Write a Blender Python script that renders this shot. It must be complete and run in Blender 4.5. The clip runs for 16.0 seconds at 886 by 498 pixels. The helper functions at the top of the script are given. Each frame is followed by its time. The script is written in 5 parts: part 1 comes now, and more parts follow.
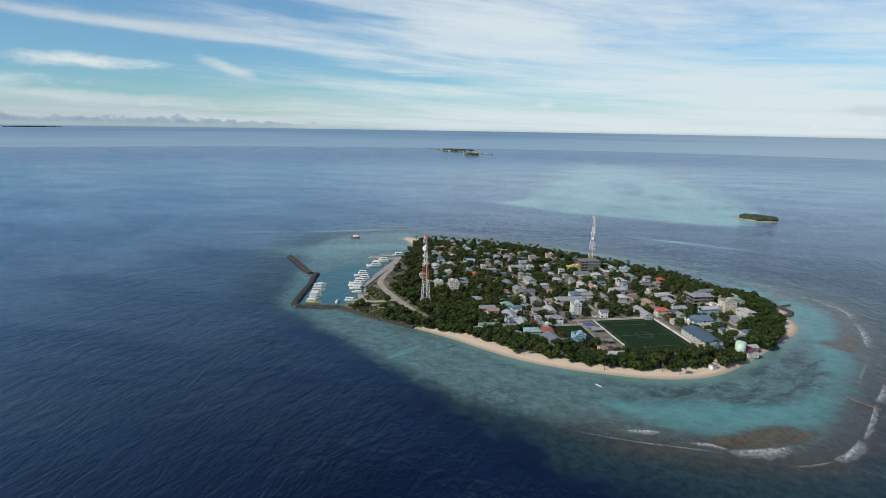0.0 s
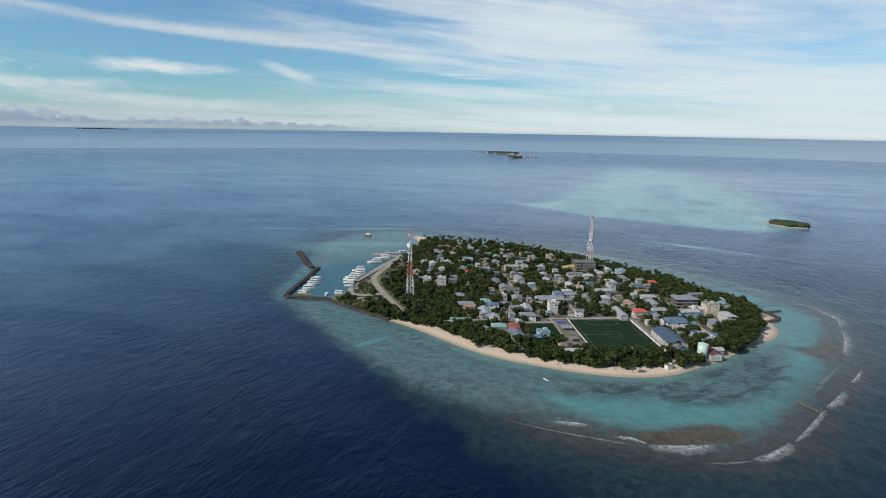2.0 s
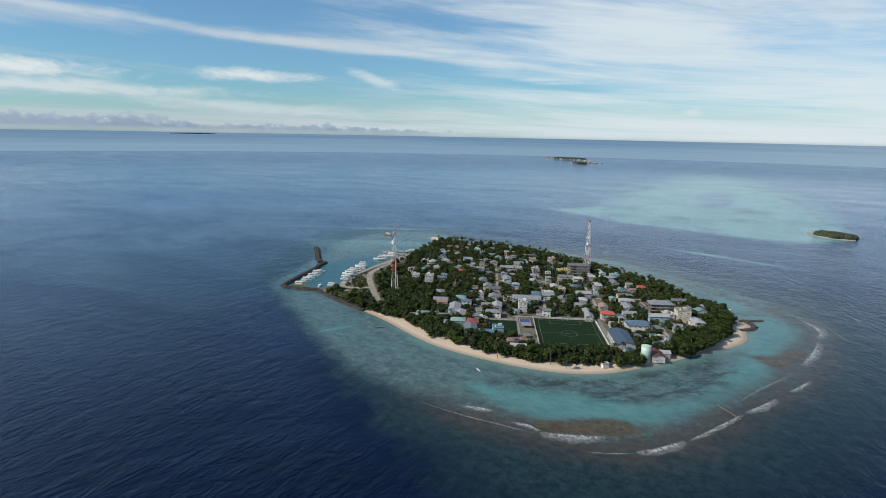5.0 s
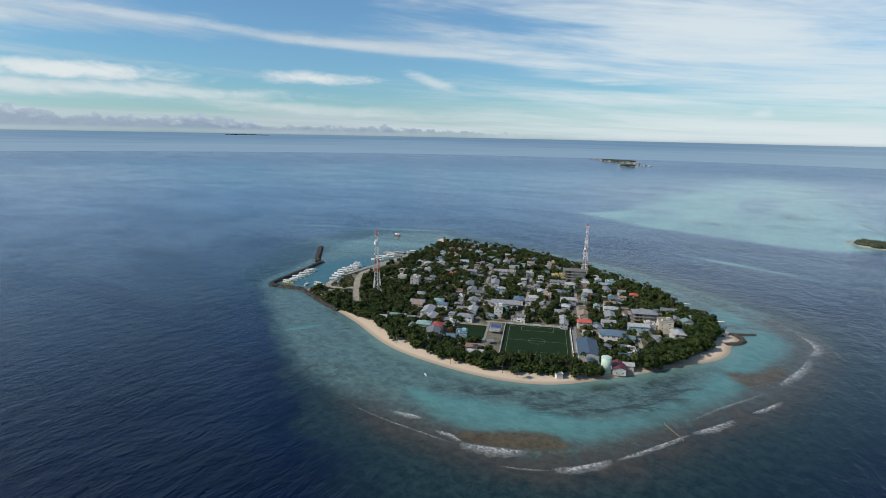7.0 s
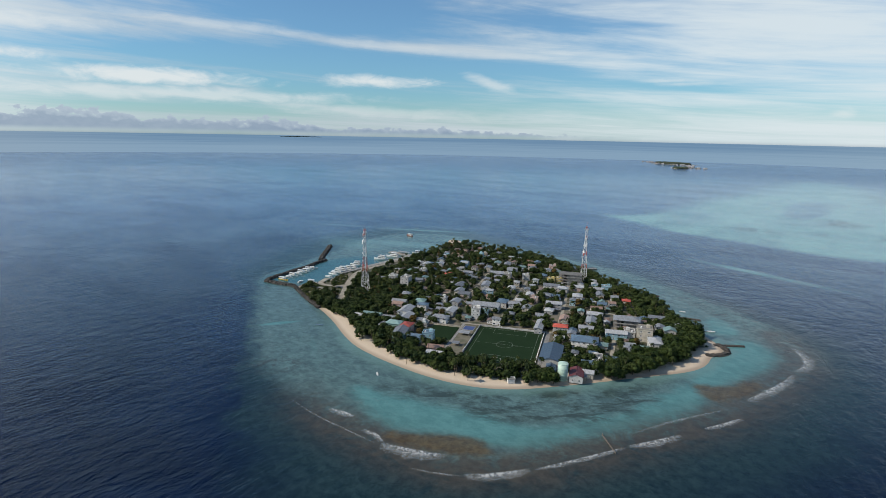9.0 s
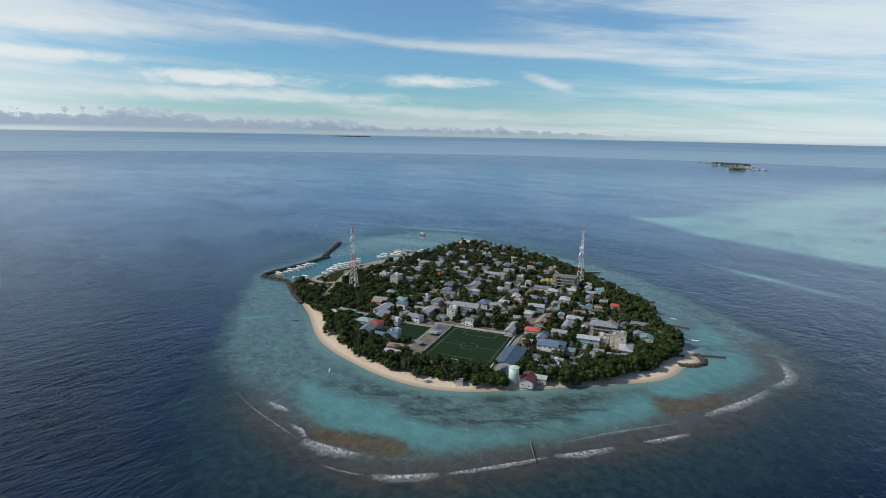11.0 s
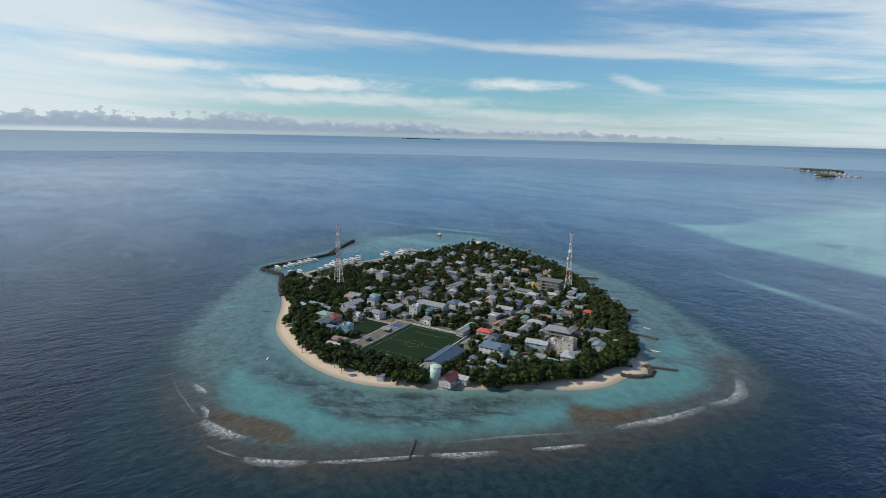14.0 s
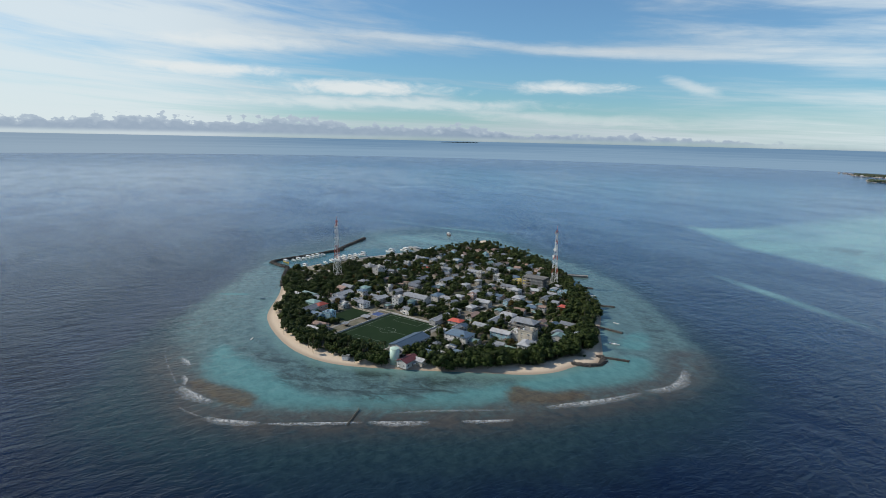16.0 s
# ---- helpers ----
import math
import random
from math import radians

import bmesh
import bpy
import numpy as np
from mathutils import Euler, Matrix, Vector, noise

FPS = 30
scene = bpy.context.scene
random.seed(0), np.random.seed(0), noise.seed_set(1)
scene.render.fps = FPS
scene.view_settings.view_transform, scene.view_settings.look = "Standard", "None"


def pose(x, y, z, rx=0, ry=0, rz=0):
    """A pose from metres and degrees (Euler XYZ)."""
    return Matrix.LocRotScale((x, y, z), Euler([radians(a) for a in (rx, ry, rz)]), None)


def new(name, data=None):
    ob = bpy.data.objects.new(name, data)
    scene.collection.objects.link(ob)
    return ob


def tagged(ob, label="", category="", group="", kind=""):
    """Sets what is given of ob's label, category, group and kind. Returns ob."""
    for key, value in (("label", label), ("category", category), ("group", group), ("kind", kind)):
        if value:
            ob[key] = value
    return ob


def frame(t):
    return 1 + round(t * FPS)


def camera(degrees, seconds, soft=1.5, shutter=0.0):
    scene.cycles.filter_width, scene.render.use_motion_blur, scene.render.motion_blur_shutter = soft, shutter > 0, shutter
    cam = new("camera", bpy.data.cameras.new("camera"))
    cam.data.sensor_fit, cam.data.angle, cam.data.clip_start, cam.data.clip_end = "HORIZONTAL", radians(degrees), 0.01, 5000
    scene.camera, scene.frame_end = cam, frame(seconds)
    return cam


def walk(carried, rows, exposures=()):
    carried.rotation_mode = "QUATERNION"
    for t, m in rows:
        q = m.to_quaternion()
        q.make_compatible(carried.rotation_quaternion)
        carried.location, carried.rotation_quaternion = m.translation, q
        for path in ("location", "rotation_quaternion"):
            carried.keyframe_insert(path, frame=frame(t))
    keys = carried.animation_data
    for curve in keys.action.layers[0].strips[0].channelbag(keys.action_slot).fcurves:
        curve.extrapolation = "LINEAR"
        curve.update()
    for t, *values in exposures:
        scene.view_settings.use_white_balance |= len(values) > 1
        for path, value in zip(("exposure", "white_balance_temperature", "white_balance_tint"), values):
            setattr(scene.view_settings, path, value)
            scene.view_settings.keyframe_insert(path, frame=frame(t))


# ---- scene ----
cam = camera(76.93, 16.0, soft=0.85)
# seconds, place in metres, yaw, pitch, roll
ROWS = [
    (0.0, 0.00, 0.00, 170.00, 12.158, -12.346, -0.910),
    (0.5, 17.81, 1.36, 169.94, 13.692, -12.318, -0.919),
    (1.0, 35.52, 1.80, 169.90, 15.092, -12.284, -0.930),
    (1.5, 53.22, 0.73, 169.88, 16.365, -12.236, -0.943),
    (2.0, 70.52, -1.49, 169.87, 17.649, -12.164, -0.960),
    (2.5, 87.84, -3.87, 169.90, 18.904, -12.082, -0.979),
    (3.0, 105.02, -5.63, 169.95, 20.118, -11.997, -0.992),
    (3.5, 122.30, -6.33, 170.00, 21.312, -11.940, -1.007),
    (4.0, 138.85, -5.55, 170.12, 22.746, -11.868, -1.031),
    (6.5, 218.99, 38.74, 170.58, 29.782, -11.711, -1.157),
    (7.0, 233.86, 49.64, 170.37, 31.215, -11.707, -1.139),
    (7.5, 248.46, 60.49, 170.13, 32.647, -11.710, -1.116),
    (8.0, 263.25, 71.25, 169.92, 34.094, -11.675, -1.095),
    (8.5, 278.01, 81.96, 169.70, 35.563, -11.650, -1.076),
    (9.0, 292.59, 92.89, 169.49, 37.037, -11.616, -1.061),
    (11.5, 357.88, 155.66, 169.21, 44.239, -11.758, -1.084),
    (12.0, 369.68, 169.39, 168.96, 45.685, -11.758, -1.120),
    (12.5, 381.38, 182.93, 168.65, 47.094, -11.747, -1.154),
    (13.0, 393.19, 195.87, 168.41, 48.469, -11.720, -1.176),
    (13.5, 405.71, 207.26, 168.25, 49.755, -11.655, -1.194),
    (14.0, 419.55, 216.27, 168.11, 50.971, -11.579, -1.209),
    (14.5, 434.95, 223.41, 167.98, 52.137, -11.557, -1.219),
    (15.0, 451.09, 230.07, 167.98, 53.290, -11.540, -1.219),
    (15.5, 467.77, 237.19, 168.14, 54.479, -11.458, -1.217),
    (16.0, 484.85, 244.91, 168.42, 55.699, -11.317, -1.217),
]
walk(cam, [(t, pose(x, y, z, 90 + pitch, roll, yaw)) for t, x, y, z, yaw, pitch, roll in ROWS],
     exposures=[(0.0, 0.02, 6850, 10), (16.0, 0.02, 6850, 10)])

# ---- light: sun and sky with high thin cloud ----
SUN_YAW, SUN_HEIGHT = 138.0, 40.0
SKY_TINT = (0.48, 0.89, 1.16)
HAZE, CIRRUS, CIRRUS_WEST, CLOUD = (6.0, 7.4, 8.3), (6.9, 7.9, 8.6), (5.2, 6.1, 7.0), (7.6, 8.2, 8.6)
BANK_LOW, BANK_TOP = (2.0, 2.9, 4.3), (4.2, 5.2, 6.4)


def node(tree, kind, **values):
    """Add a node, set its properties and its inputs (names with _ are inputs by number)."""
    n = tree.nodes.new(kind)
    for key, value in values.items():
        if key[0] == "i" and key[1:].isdigit():
            n.inputs[int(key[1:])].default_value = value
        elif key == "op":
            n.operation = value
        elif key == "blend":
            n.data_type, n.blend_type = "RGBA", value
        elif key == "kind":
            n.noise_type = value
        elif key == "name":
            n.attribute_name = value
        elif key == "clamp":
            n.clamp_result = value
    return n


class Net:
    """Short-hand to write node trees as formulas."""

    def __init__(self, tree):
        self.tree = tree

    def put(self, socket, value):
        if isinstance(value, bpy.types.NodeSocket):
            self.tree.links.new(value, socket)
        elif value is not None:
            socket.default_value = value

    def math(self, op, a, b=None, c=None, clamp=False):
        n = self.tree.nodes.new("ShaderNodeMath")
        n.operation, n.use_clamp = op, clamp
        for s, v in zip(n.inputs, (a, b, c)):
            self.put(s, v)
        return n.outputs[0]

    def add(self, a, b):
        return self.math("ADD", a, b)

    def mul(self, a, b):
        return self.math("MULTIPLY", a, b)

    def smooth(self, x, low, high):
        n = self.tree.nodes.new("ShaderNodeMapRange")
        n.interpolation_type = "SMOOTHSTEP"
        for s, v in zip(n.inputs, (x, low, high, 0.0, 1.0)):
            self.put(s, v)
        return n.outputs[0]

    def mix(self, t, a, b, blend="MIX"):
        n = self.tree.nodes.new("ShaderNodeMix")
        n.data_type, n.blend_type = "RGBA", blend
        for s, v in zip((n.inputs[0], n.inputs[6], n.inputs[7]), (t, a, b)):
            self.put(s, (*v, 1.0) if isinstance(v, tuple) and len(v) == 3 else v)
        return n.outputs[2]

    def noise(self, vector, scale, detail=3.0, rough=0.55, warp=0.0):
        n = self.tree.nodes.new("ShaderNodeTexNoise")
        self.put(n.inputs["Vector"], vector)
        n.inputs["Scale"].default_value, n.inputs["Detail"].default_value = scale, detail
        n.inputs["Roughness"].default_value, n.inputs["Distortion"].default_value = rough, warp
        return n.outputs[0]

    def vec(self, x, y, z=0.0):
        n = self.tree.nodes.new("ShaderNodeCombineXYZ")
        for s, v in zip(n.inputs, (x, y, z)):
            self.put(s, v)
        return n.outputs[0]

    def split(self, v):
        n = self.tree.nodes.new("ShaderNodeSeparateXYZ")
        self.put(n.inputs[0], v)
        return n.outputs

    def attr(self, name):
        n = self.tree.nodes.new("ShaderNodeAttribute")
        n.attribute_name = name
        return n.outputs["Fac"]

    def coords(self, which="Object"):
        return self.tree.nodes.new("ShaderNodeTexCoord").outputs[which]

    def along(self, v, turn, long, wide):
        """Coordinates turned on the plan, with a scale of their own along and across."""
        x, y, _ = self.split(v)
        c, k = math.cos(radians(turn)), math.sin(radians(turn))
        u = self.add(self.mul(x, c * long), self.mul(y, k * long))
        return self.vec(u, self.add(self.mul(x, -k * wide), self.mul(y, c * wide)))

    def scaled(self, v, scale, turn=0.0):
        n = self.tree.nodes.new("ShaderNodeMapping")
        self.put(n.inputs[0], v)
        n.inputs[2].default_value[2] = radians(turn)
        n.inputs[3].default_value = scale
        return n.outputs[0]


world = bpy.data.worlds.new("sky")
scene.world = world
world.use_nodes = True
wt = world.node_tree
wt.nodes.clear()
N = Net(wt)
sky = wt.nodes.new("ShaderNodeTexSky")
sky.sky_type, sky.sun_disc = "NISHITA", False
sky.sun_elevation, sky.sun_rotation = radians(SUN_HEIGHT), radians(-SUN_YAW)
sky.altitude, sky.air_density, sky.dust_density, sky.ozone_density = 100, 1.0, 0.6, 2.0
direction = N.coords("Generated")
dx, dy, dz = N.split(direction)
yaw = N.mul(N.math("ARCTAN2", N.mul(dx, -1.0), dy), 57.2958)
height = N.mul(N.math("ARCSINE", dz), 57.2958)
up = N.math("MAXIMUM", height, 0.0)
# thin streaky cirrus in long soft bands that sink a little towards the east
rise = N.math("LOGARITHM", N.add(up, 3.0), 2.718)
lean = N.add(N.mul(rise, 3.3), N.mul(yaw, -0.026))
streak = N.noise(N.vec(N.mul(yaw, 0.034), lean, 0.0), 1.0, 7.0, 0.60, 0.7)
wisps = N.noise(N.vec(N.mul(yaw, 0.085), N.mul(lean, 3.4), 5.0), 1.0, 6.0, 0.62, 1.0)
mass = N.noise(N.vec(N.mul(yaw, 0.03), N.mul(rise, 1.3), 2.0), 1.3, 4.0, 0.5, 0.3)


def hill(x, middle, wide):
    """A soft bump about a middle."""
    a = N.mul(N.add(x, -middle), 1.0 / wide)
    return N.math("EXPONENT", N.mul(N.mul(a, a), -1.0))


def band(y0, h0, wide, tall, lean_by, seed, ragged=0.9):
    """A soft band of cloud or clear air about a yaw and a height in degrees, leaning by so much for each degree of yaw."""
    along = N.add(yaw, -y0)
    torn = N.noise(N.vec(N.mul(yaw, 0.16), N.mul(height, 0.8), seed), 1.0, 6.0, 0.62, 0.5)
    off = N.add(N.add(height, -h0), N.mul(along, -lean_by))
    off = N.add(off, N.mul(N.add(torn, -0.5), tall * ragged * 2.2))
    return N.mul(hill(along, 0.0, wide), hill(off, 0.0, tall))


veil = N.add(N.add(N.mul(streak, 0.55), N.mul(wisps, 0.22)), N.mul(mass, 0.30))
veil = N.add(veil, N.mul(N.smooth(up, 7.0, 0.5), 0.06))
veil = N.add(veil, N.mul(N.smooth(yaw, 32.0, -6.0), 0.12))
veil = N.add(veil, N.mul(N.smooth(up, 12.0, 30.0), -0.30))
veil = N.add(veil, N.mul(N.smooth(yaw, 58.0, 88.0), 0.17))
for y0, h0, wide, tall, lean_by, amount in ((40.0, 8.1, 26.0, 0.9, 0.035, 0.10), (30.0, 9.9, 20.0, 0.5, 0.10, 0.08), (12.0, 10.0, 14.0, 0.6, 0.09, 0.08),
                                            (24.0, 6.9, 12.0, 0.35, 0.10, 0.06), (73.0, 8.9, 12.0, 1.1, 0.02, 0.10)):
    veil = N.add(veil, N.mul(band(y0, h0, wide, tall, lean_by, y0), amount))
for y0, h0, wide, tall, lean_by, amount in ((53.0, 6.6, 13.0, 0.75, 0.0, -0.24), (45.0, 3.7, 8.0, 0.55, 0.02, -0.20), (50.0, 11.2, 11.0, 1.3, 0.02, -0.18),
                                            (33.0, 6.5, 8.0, 0.8, 0.05, -0.14), (14.0, 4.6, 9.0, 0.5, 0.03, -0.10), (23.0, 10.4, 9.0, 1.0, 0.03, -0.14), (-16.0, 7.4, 6.0, 0.6, 0.0, -0.08)):
    veil = N.add(veil, N.mul(band(y0, h0, wide, tall, lean_by, y0, 0.6), amount))
veil = N.add(0.10, N.mul(N.smooth(veil, 0.46, 0.78), 0.90))


def puff(y0, h0, wide, tall, soft, seed, lean_by=0.0):
    """One flat cloud with a ragged top, at a yaw and a height in degrees."""
    a = N.mul(N.add(yaw, -y0), 1.0 / wide)
    b = N.mul(N.add(N.add(height, -h0), N.mul(N.add(yaw, -y0), -lean_by)), 1.0 / tall)
    r = N.math("SQRT", N.add(N.mul(a, a), N.mul(b, b)))
    torn = N.noise(N.vec(N.mul(yaw, 0.30), N.mul(height, 0.9), seed), 1.0, 6.0, 0.62, 0.4)
    return N.smooth(N.add(r, N.mul(N.add(torn, -0.5), 1.5)), 1.0, 1.0 - soft)


flat = N.math("MAXIMUM", puff(43.8, 4.95, 7.2, 0.80, 0.9, 3.0), puff(63.5, 4.6, 11.5, 0.95, 0.8, 7.0, 0.0))
for strength, values in ((0.6, (32.5, 5.0, 3.4, 0.75, 0.95, 5.0, 0.28)), (0.95, (78.0, 5.7, 9.0, 0.80, 0.8, 9.0)), (0.55, (2.1, 2.3, 1.3, 0.60, 0.95, 1.0)),
                         (0.66, (62.0, 3.2, 22.0, 0.85, 0.9, 8.0)), (0.40, (44.0, 2.1, 17.0, 0.75, 0.95, 4.0, 0.04)), (0.7, (76.0, 8.2, 11.0, 1.0, 0.95, 6.0, -0.02)), (0.4, (58.0, 9.3, 13.0, 0.6, 0.95, 11.0, 0.04)), (0.35, (40.0, 8.0, 16.0, 0.5, 0.95, 12.0, 0.06)), (0.3, (22.0, 7.6, 13.0, 0.4, 0.95, 13.0, 0.07)),
                         (0.45, (14.5, 4.9, 3.5, 0.3, 0.9, 2.0)), (0.45, (16.0, 5.2, 4.0, 0.25, 0.9, 2.5)), (0.6, (-21.0, 0.45, 0.6, 0.28, 0.9, 3.5)), (0.6, (-24.3, 0.5, 1.3, 0.3, 0.9, 1.5))):
    flat = N.math("MAXIMUM", flat, N.mul(puff(*values), strength))
# low bank of cumulus along the horizon, with a few taller heads, and one small grey cloud to the east
lumps = N.noise(N.vec(N.mul(yaw, 0.95), N.mul(height, 1.5), 4.0), 1.0, 8.0, 0.50, 0.10)
tops = N.add(N.mul(N.smooth(yaw, 18.0, 44.0), 0.42), N.mul(N.smooth(yaw, 44.0, 68.0), 0.55))
for middle, wide, tall in ((70.5, 4.5, 0.65), (54.3, 3.2, 0.55), (36.8, 1.1, 0.35), (60.5, 2.0, 0.2), (83.0, 4.0, 0.4)):
    tops = N.add(tops, N.mul(hill(yaw, middle, wide), tall))
tops = N.add(tops, N.mul(N.add(lumps, -0.5), N.add(1.0, N.mul(tops, 1.5))))
bank = N.smooth(N.add(N.add(tops, N.mul(height, -1.0)), 0.05), 0.0, 0.16)
bank = N.mul(N.mul(bank, N.smooth(height, -0.35, 0.25)), N.smooth(yaw, 18.0, 30.0))
shade = N.smooth(N.add(height, N.mul(tops, -0.7)), -0.7, 0.5)
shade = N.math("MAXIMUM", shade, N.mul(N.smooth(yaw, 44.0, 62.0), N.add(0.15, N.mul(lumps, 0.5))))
grey = puff(-25.0, 1.75, 3.4, 0.62, 0.8, 6.5)
haze = N.mul(N.smooth(height, 4.5, -0.5), N.add(0.42, N.add(N.mul(N.smooth(yaw, 40.0, 5.0), 0.58), N.mul(N.smooth(yaw, 60.0, 84.0), 0.25))))
clear = N.mix(1.0, sky.outputs[0], SKY_TINT, "MULTIPLY")
tone = N.mix(N.mul(haze, 0.68), clear, HAZE)
tone = N.mix(N.mul(veil, 0.88), tone, N.mix(N.smooth(yaw, 62.0, 84.0), N.mix(N.smooth(yaw, 16.0, 44.0), CIRRUS, CIRRUS_WEST), CIRRUS))
tone = N.mix(N.mul(flat, 0.85), tone, CLOUD)
tone = N.mix(N.mul(bank, 0.92), tone, N.mix(shade, BANK_LOW, BANK_TOP))
tone = N.mix(N.mul(grey, 0.55), tone, (5.0, 5.9, 6.8))
tone = N.mix(N.smooth(height, 0.0, -1.0), tone, (0.9, 1.4, 2.3))
ground_glow = wt.nodes.new("ShaderNodeBackground")
N.put(ground_glow.inputs[0], tone)
ground_glow.inputs[1].default_value = 0.10
out = wt.nodes.new("ShaderNodeOutputWorld")
wt.links.new(ground_glow.outputs[0], out.inputs[0])

sun = new("sun", bpy.data.lights.new("sun", "SUN"))
sun.data.energy, sun.data.angle, sun.data.color = 4.0, radians(1.0), (1.0, 0.93, 0.82)
sun.matrix_world = pose(0, 0, 300, 90 - SUN_HEIGHT, 0, SUN_YAW + 180)


# ---- materials ----
def material(name, rough=0.8, metal=0.0):
    m = bpy.data.materials.new(name)
    m.use_nodes = True
    b = m.node_tree.nodes["Principled BSDF"]
    b.inputs["Roughness"].default_value, b.inputs["Metallic"].default_value = rough, metal
    return m, Net(m.node_tree), b


def bumped(n, b, height, strength, distance):
    k = n.tree.nodes.new("ShaderNodeBump")
    k.inputs["Strength"].default_value, k.inputs["Distance"].default_value = strength, distance
    n.put(k.inputs["Height"], height)
    n.put(b.inputs["Normal"], k.outputs[0])


def worn(name, colour, other, scale=0.6, rough=0.8, metal=0.0, spread=0.35, bump=0.15):
    """A surface of two tones with stains, grain and a chance tint for each object."""
    m, n, b = material(name, rough, metal)
    p = n.coords()
    chance = n.tree.nodes.new("ShaderNodeObjectInfo").outputs["Random"]
    stains = n.smooth(n.noise(p, scale, 5.0, 0.65, 0.4), 0.35, 0.7)
    grain = n.noise(p, scale * 9.0, 3.0)
    tone = n.mix(stains, colour, other)
    tone = n.mix(1.0, tone, n.mix(grain, (0.82, 0.82, 0.82), (1.12, 1.12, 1.12)), "MULTIPLY")
    low, high = 1.0 - spread, 1.0 + spread * 0.5
    tone = n.mix(1.0, tone, n.mix(chance, (low, low, low), (high, high, high)), "MULTIPLY")
    n.put(b.inputs["Base Color"], tone)
    bumped(n, b, grain, bump, 0.1)
    return m


def sheeting(name, colour, other):
    """Corrugated roof sheets, faded and stained."""
    m, n, b = material(name, 0.55, 0.0)
    p = n.coords()
    chance = n.tree.nodes.new("ShaderNodeObjectInfo").outputs["Random"]
    x, y, z = n.split(p)
    ribs = n.math("SINE", n.mul(x, 16.0))
    stains = n.smooth(n.noise(n.scaled(p, (1.6, 0.35, 1.0)), 0.8, 5.0, 0.7), 0.4, 0.72)
    tone = n.mix(stains, colour, other)
    tone = n.mix(1.0, tone, n.mix(n.smooth(ribs, -1.0, 1.0), (0.85, 0.85, 0.85), (1.05, 1.05, 1.05)), "MULTIPLY")
    tone = n.mix(1.0, tone, n.mix(chance, (0.58, 0.60, 0.63), (1.30, 1.28, 1.24)), "MULTIPLY")
    n.put(b.inputs["Base Color"], tone)
    bumped(n, b, ribs, 0.25, 0.05)
    return m


def leafy(name, dark, light):
    m, n, b = material(name, 0.6)
    p = n.coords()
    chance = n.tree.nodes.new("ShaderNodeObjectInfo").outputs["Random"]
    island = n.tree.nodes.new("ShaderNodeNewGeometry").outputs["Random Per Island"]
    patch = n.smooth(n.noise(p, 0.35, 4.0, 0.6), 0.3, 0.7)
    tone = n.mix(n.add(n.mul(island, 0.35), n.mul(patch, 0.65)), dark, light)
    stand = n.noise(n.tree.nodes.new("ShaderNodeNewGeometry").outputs["Position"], 0.10, 2.0)
    tone = n.mix(1.0, tone, n.mix(n.smooth(stand, 0.32, 0.68), (0.62, 0.72, 0.66), (1.45, 1.32, 1.05)), "MULTIPLY")
    tone = n.mix(1.0, tone, n.mix(chance, (0.75, 0.82, 0.7), (1.2, 1.12, 1.15)), "MULTIPLY")
    n.put(b.inputs["Base Color"], tone)
    b.inputs["Specular IOR Level"].default_value = 0.12
    return m


LEAF = leafy("broad_leaves", (0.014, 0.025, 0.009), (0.044, 0.068, 0.021))
LEAF_DRY = leafy("rusty_leaves", (0.038, 0.034, 0.012), (0.090, 0.068, 0.026))
FROND = leafy("palm_fronds", (0.014, 0.024, 0.009), (0.046, 0.062, 0.022))
SHRUB = leafy("scrub_leaves", (0.026, 0.038, 0.014), (0.075, 0.090, 0.036))
BARK = worn("bark", (0.16, 0.13, 0.10), (0.09, 0.075, 0.06), 1.5)
CONCRETE = worn("concrete", (0.36, 0.35, 0.33), (0.22, 0.21, 0.20), 0.4)
RAW_CONCRETE = worn("raw_concrete", (0.24, 0.23, 0.21), (0.13, 0.125, 0.12), 0.4)
WHITE_WALL = worn("white_plaster", (0.66, 0.65, 0.63), (0.44, 0.43, 0.41), 0.35, spread=0.45)
CREAM_WALL = worn("cream_plaster", (0.50, 0.45, 0.37), (0.34, 0.31, 0.26), 0.35)
BLUE_WALL = worn("blue_plaster", (0.32, 0.52, 0.60), (0.24, 0.38, 0.45), 0.35, spread=0.2)
GREEN_WALL = worn("green_plaster", (0.38, 0.56, 0.46), (0.28, 0.42, 0.35), 0.35, spread=0.2)
PINK_WALL = worn("pink_plaster", (0.60, 0.42, 0.36), (0.46, 0.33, 0.29), 0.35, spread=0.2)
YELLOW_WALL = worn("yellow_plaster", (0.72, 0.58, 0.20), (0.55, 0.45, 0.18), 0.35, spread=0.15)
TIN = sheeting("tin_roof", (0.215, 0.235, 0.265), (0.12, 0.12, 0.125))
TIN_LIGHT = sheeting("pale_tin_roof", (0.37, 0.385, 0.41), (0.20, 0.20, 0.205))
TIN_BLUE = sheeting("blue_tin_roof", (0.095, 0.155, 0.225), (0.075, 0.11, 0.155))
TIN_GREEN = sheeting("green_tin_roof", (0.19, 0.30, 0.29), (0.13, 0.20, 0.195))
TIN_RED = sheeting("red_tin_roof", (0.50, 0.09, 0.06), (0.34, 0.08, 0.06))
TIN_RUST = sheeting("rusty_roof", (0.30, 0.20, 0.16), (0.16, 0.11, 0.09))
TIN_DARK = sheeting("dark_red_roof", (0.14, 0.035, 0.04), (0.09, 0.03, 0.03))
GLASS, _n, _b = material("dark_window_glass", 0.12)
_b.inputs["Base Color"].default_value = (0.03, 0.04, 0.05, 1)
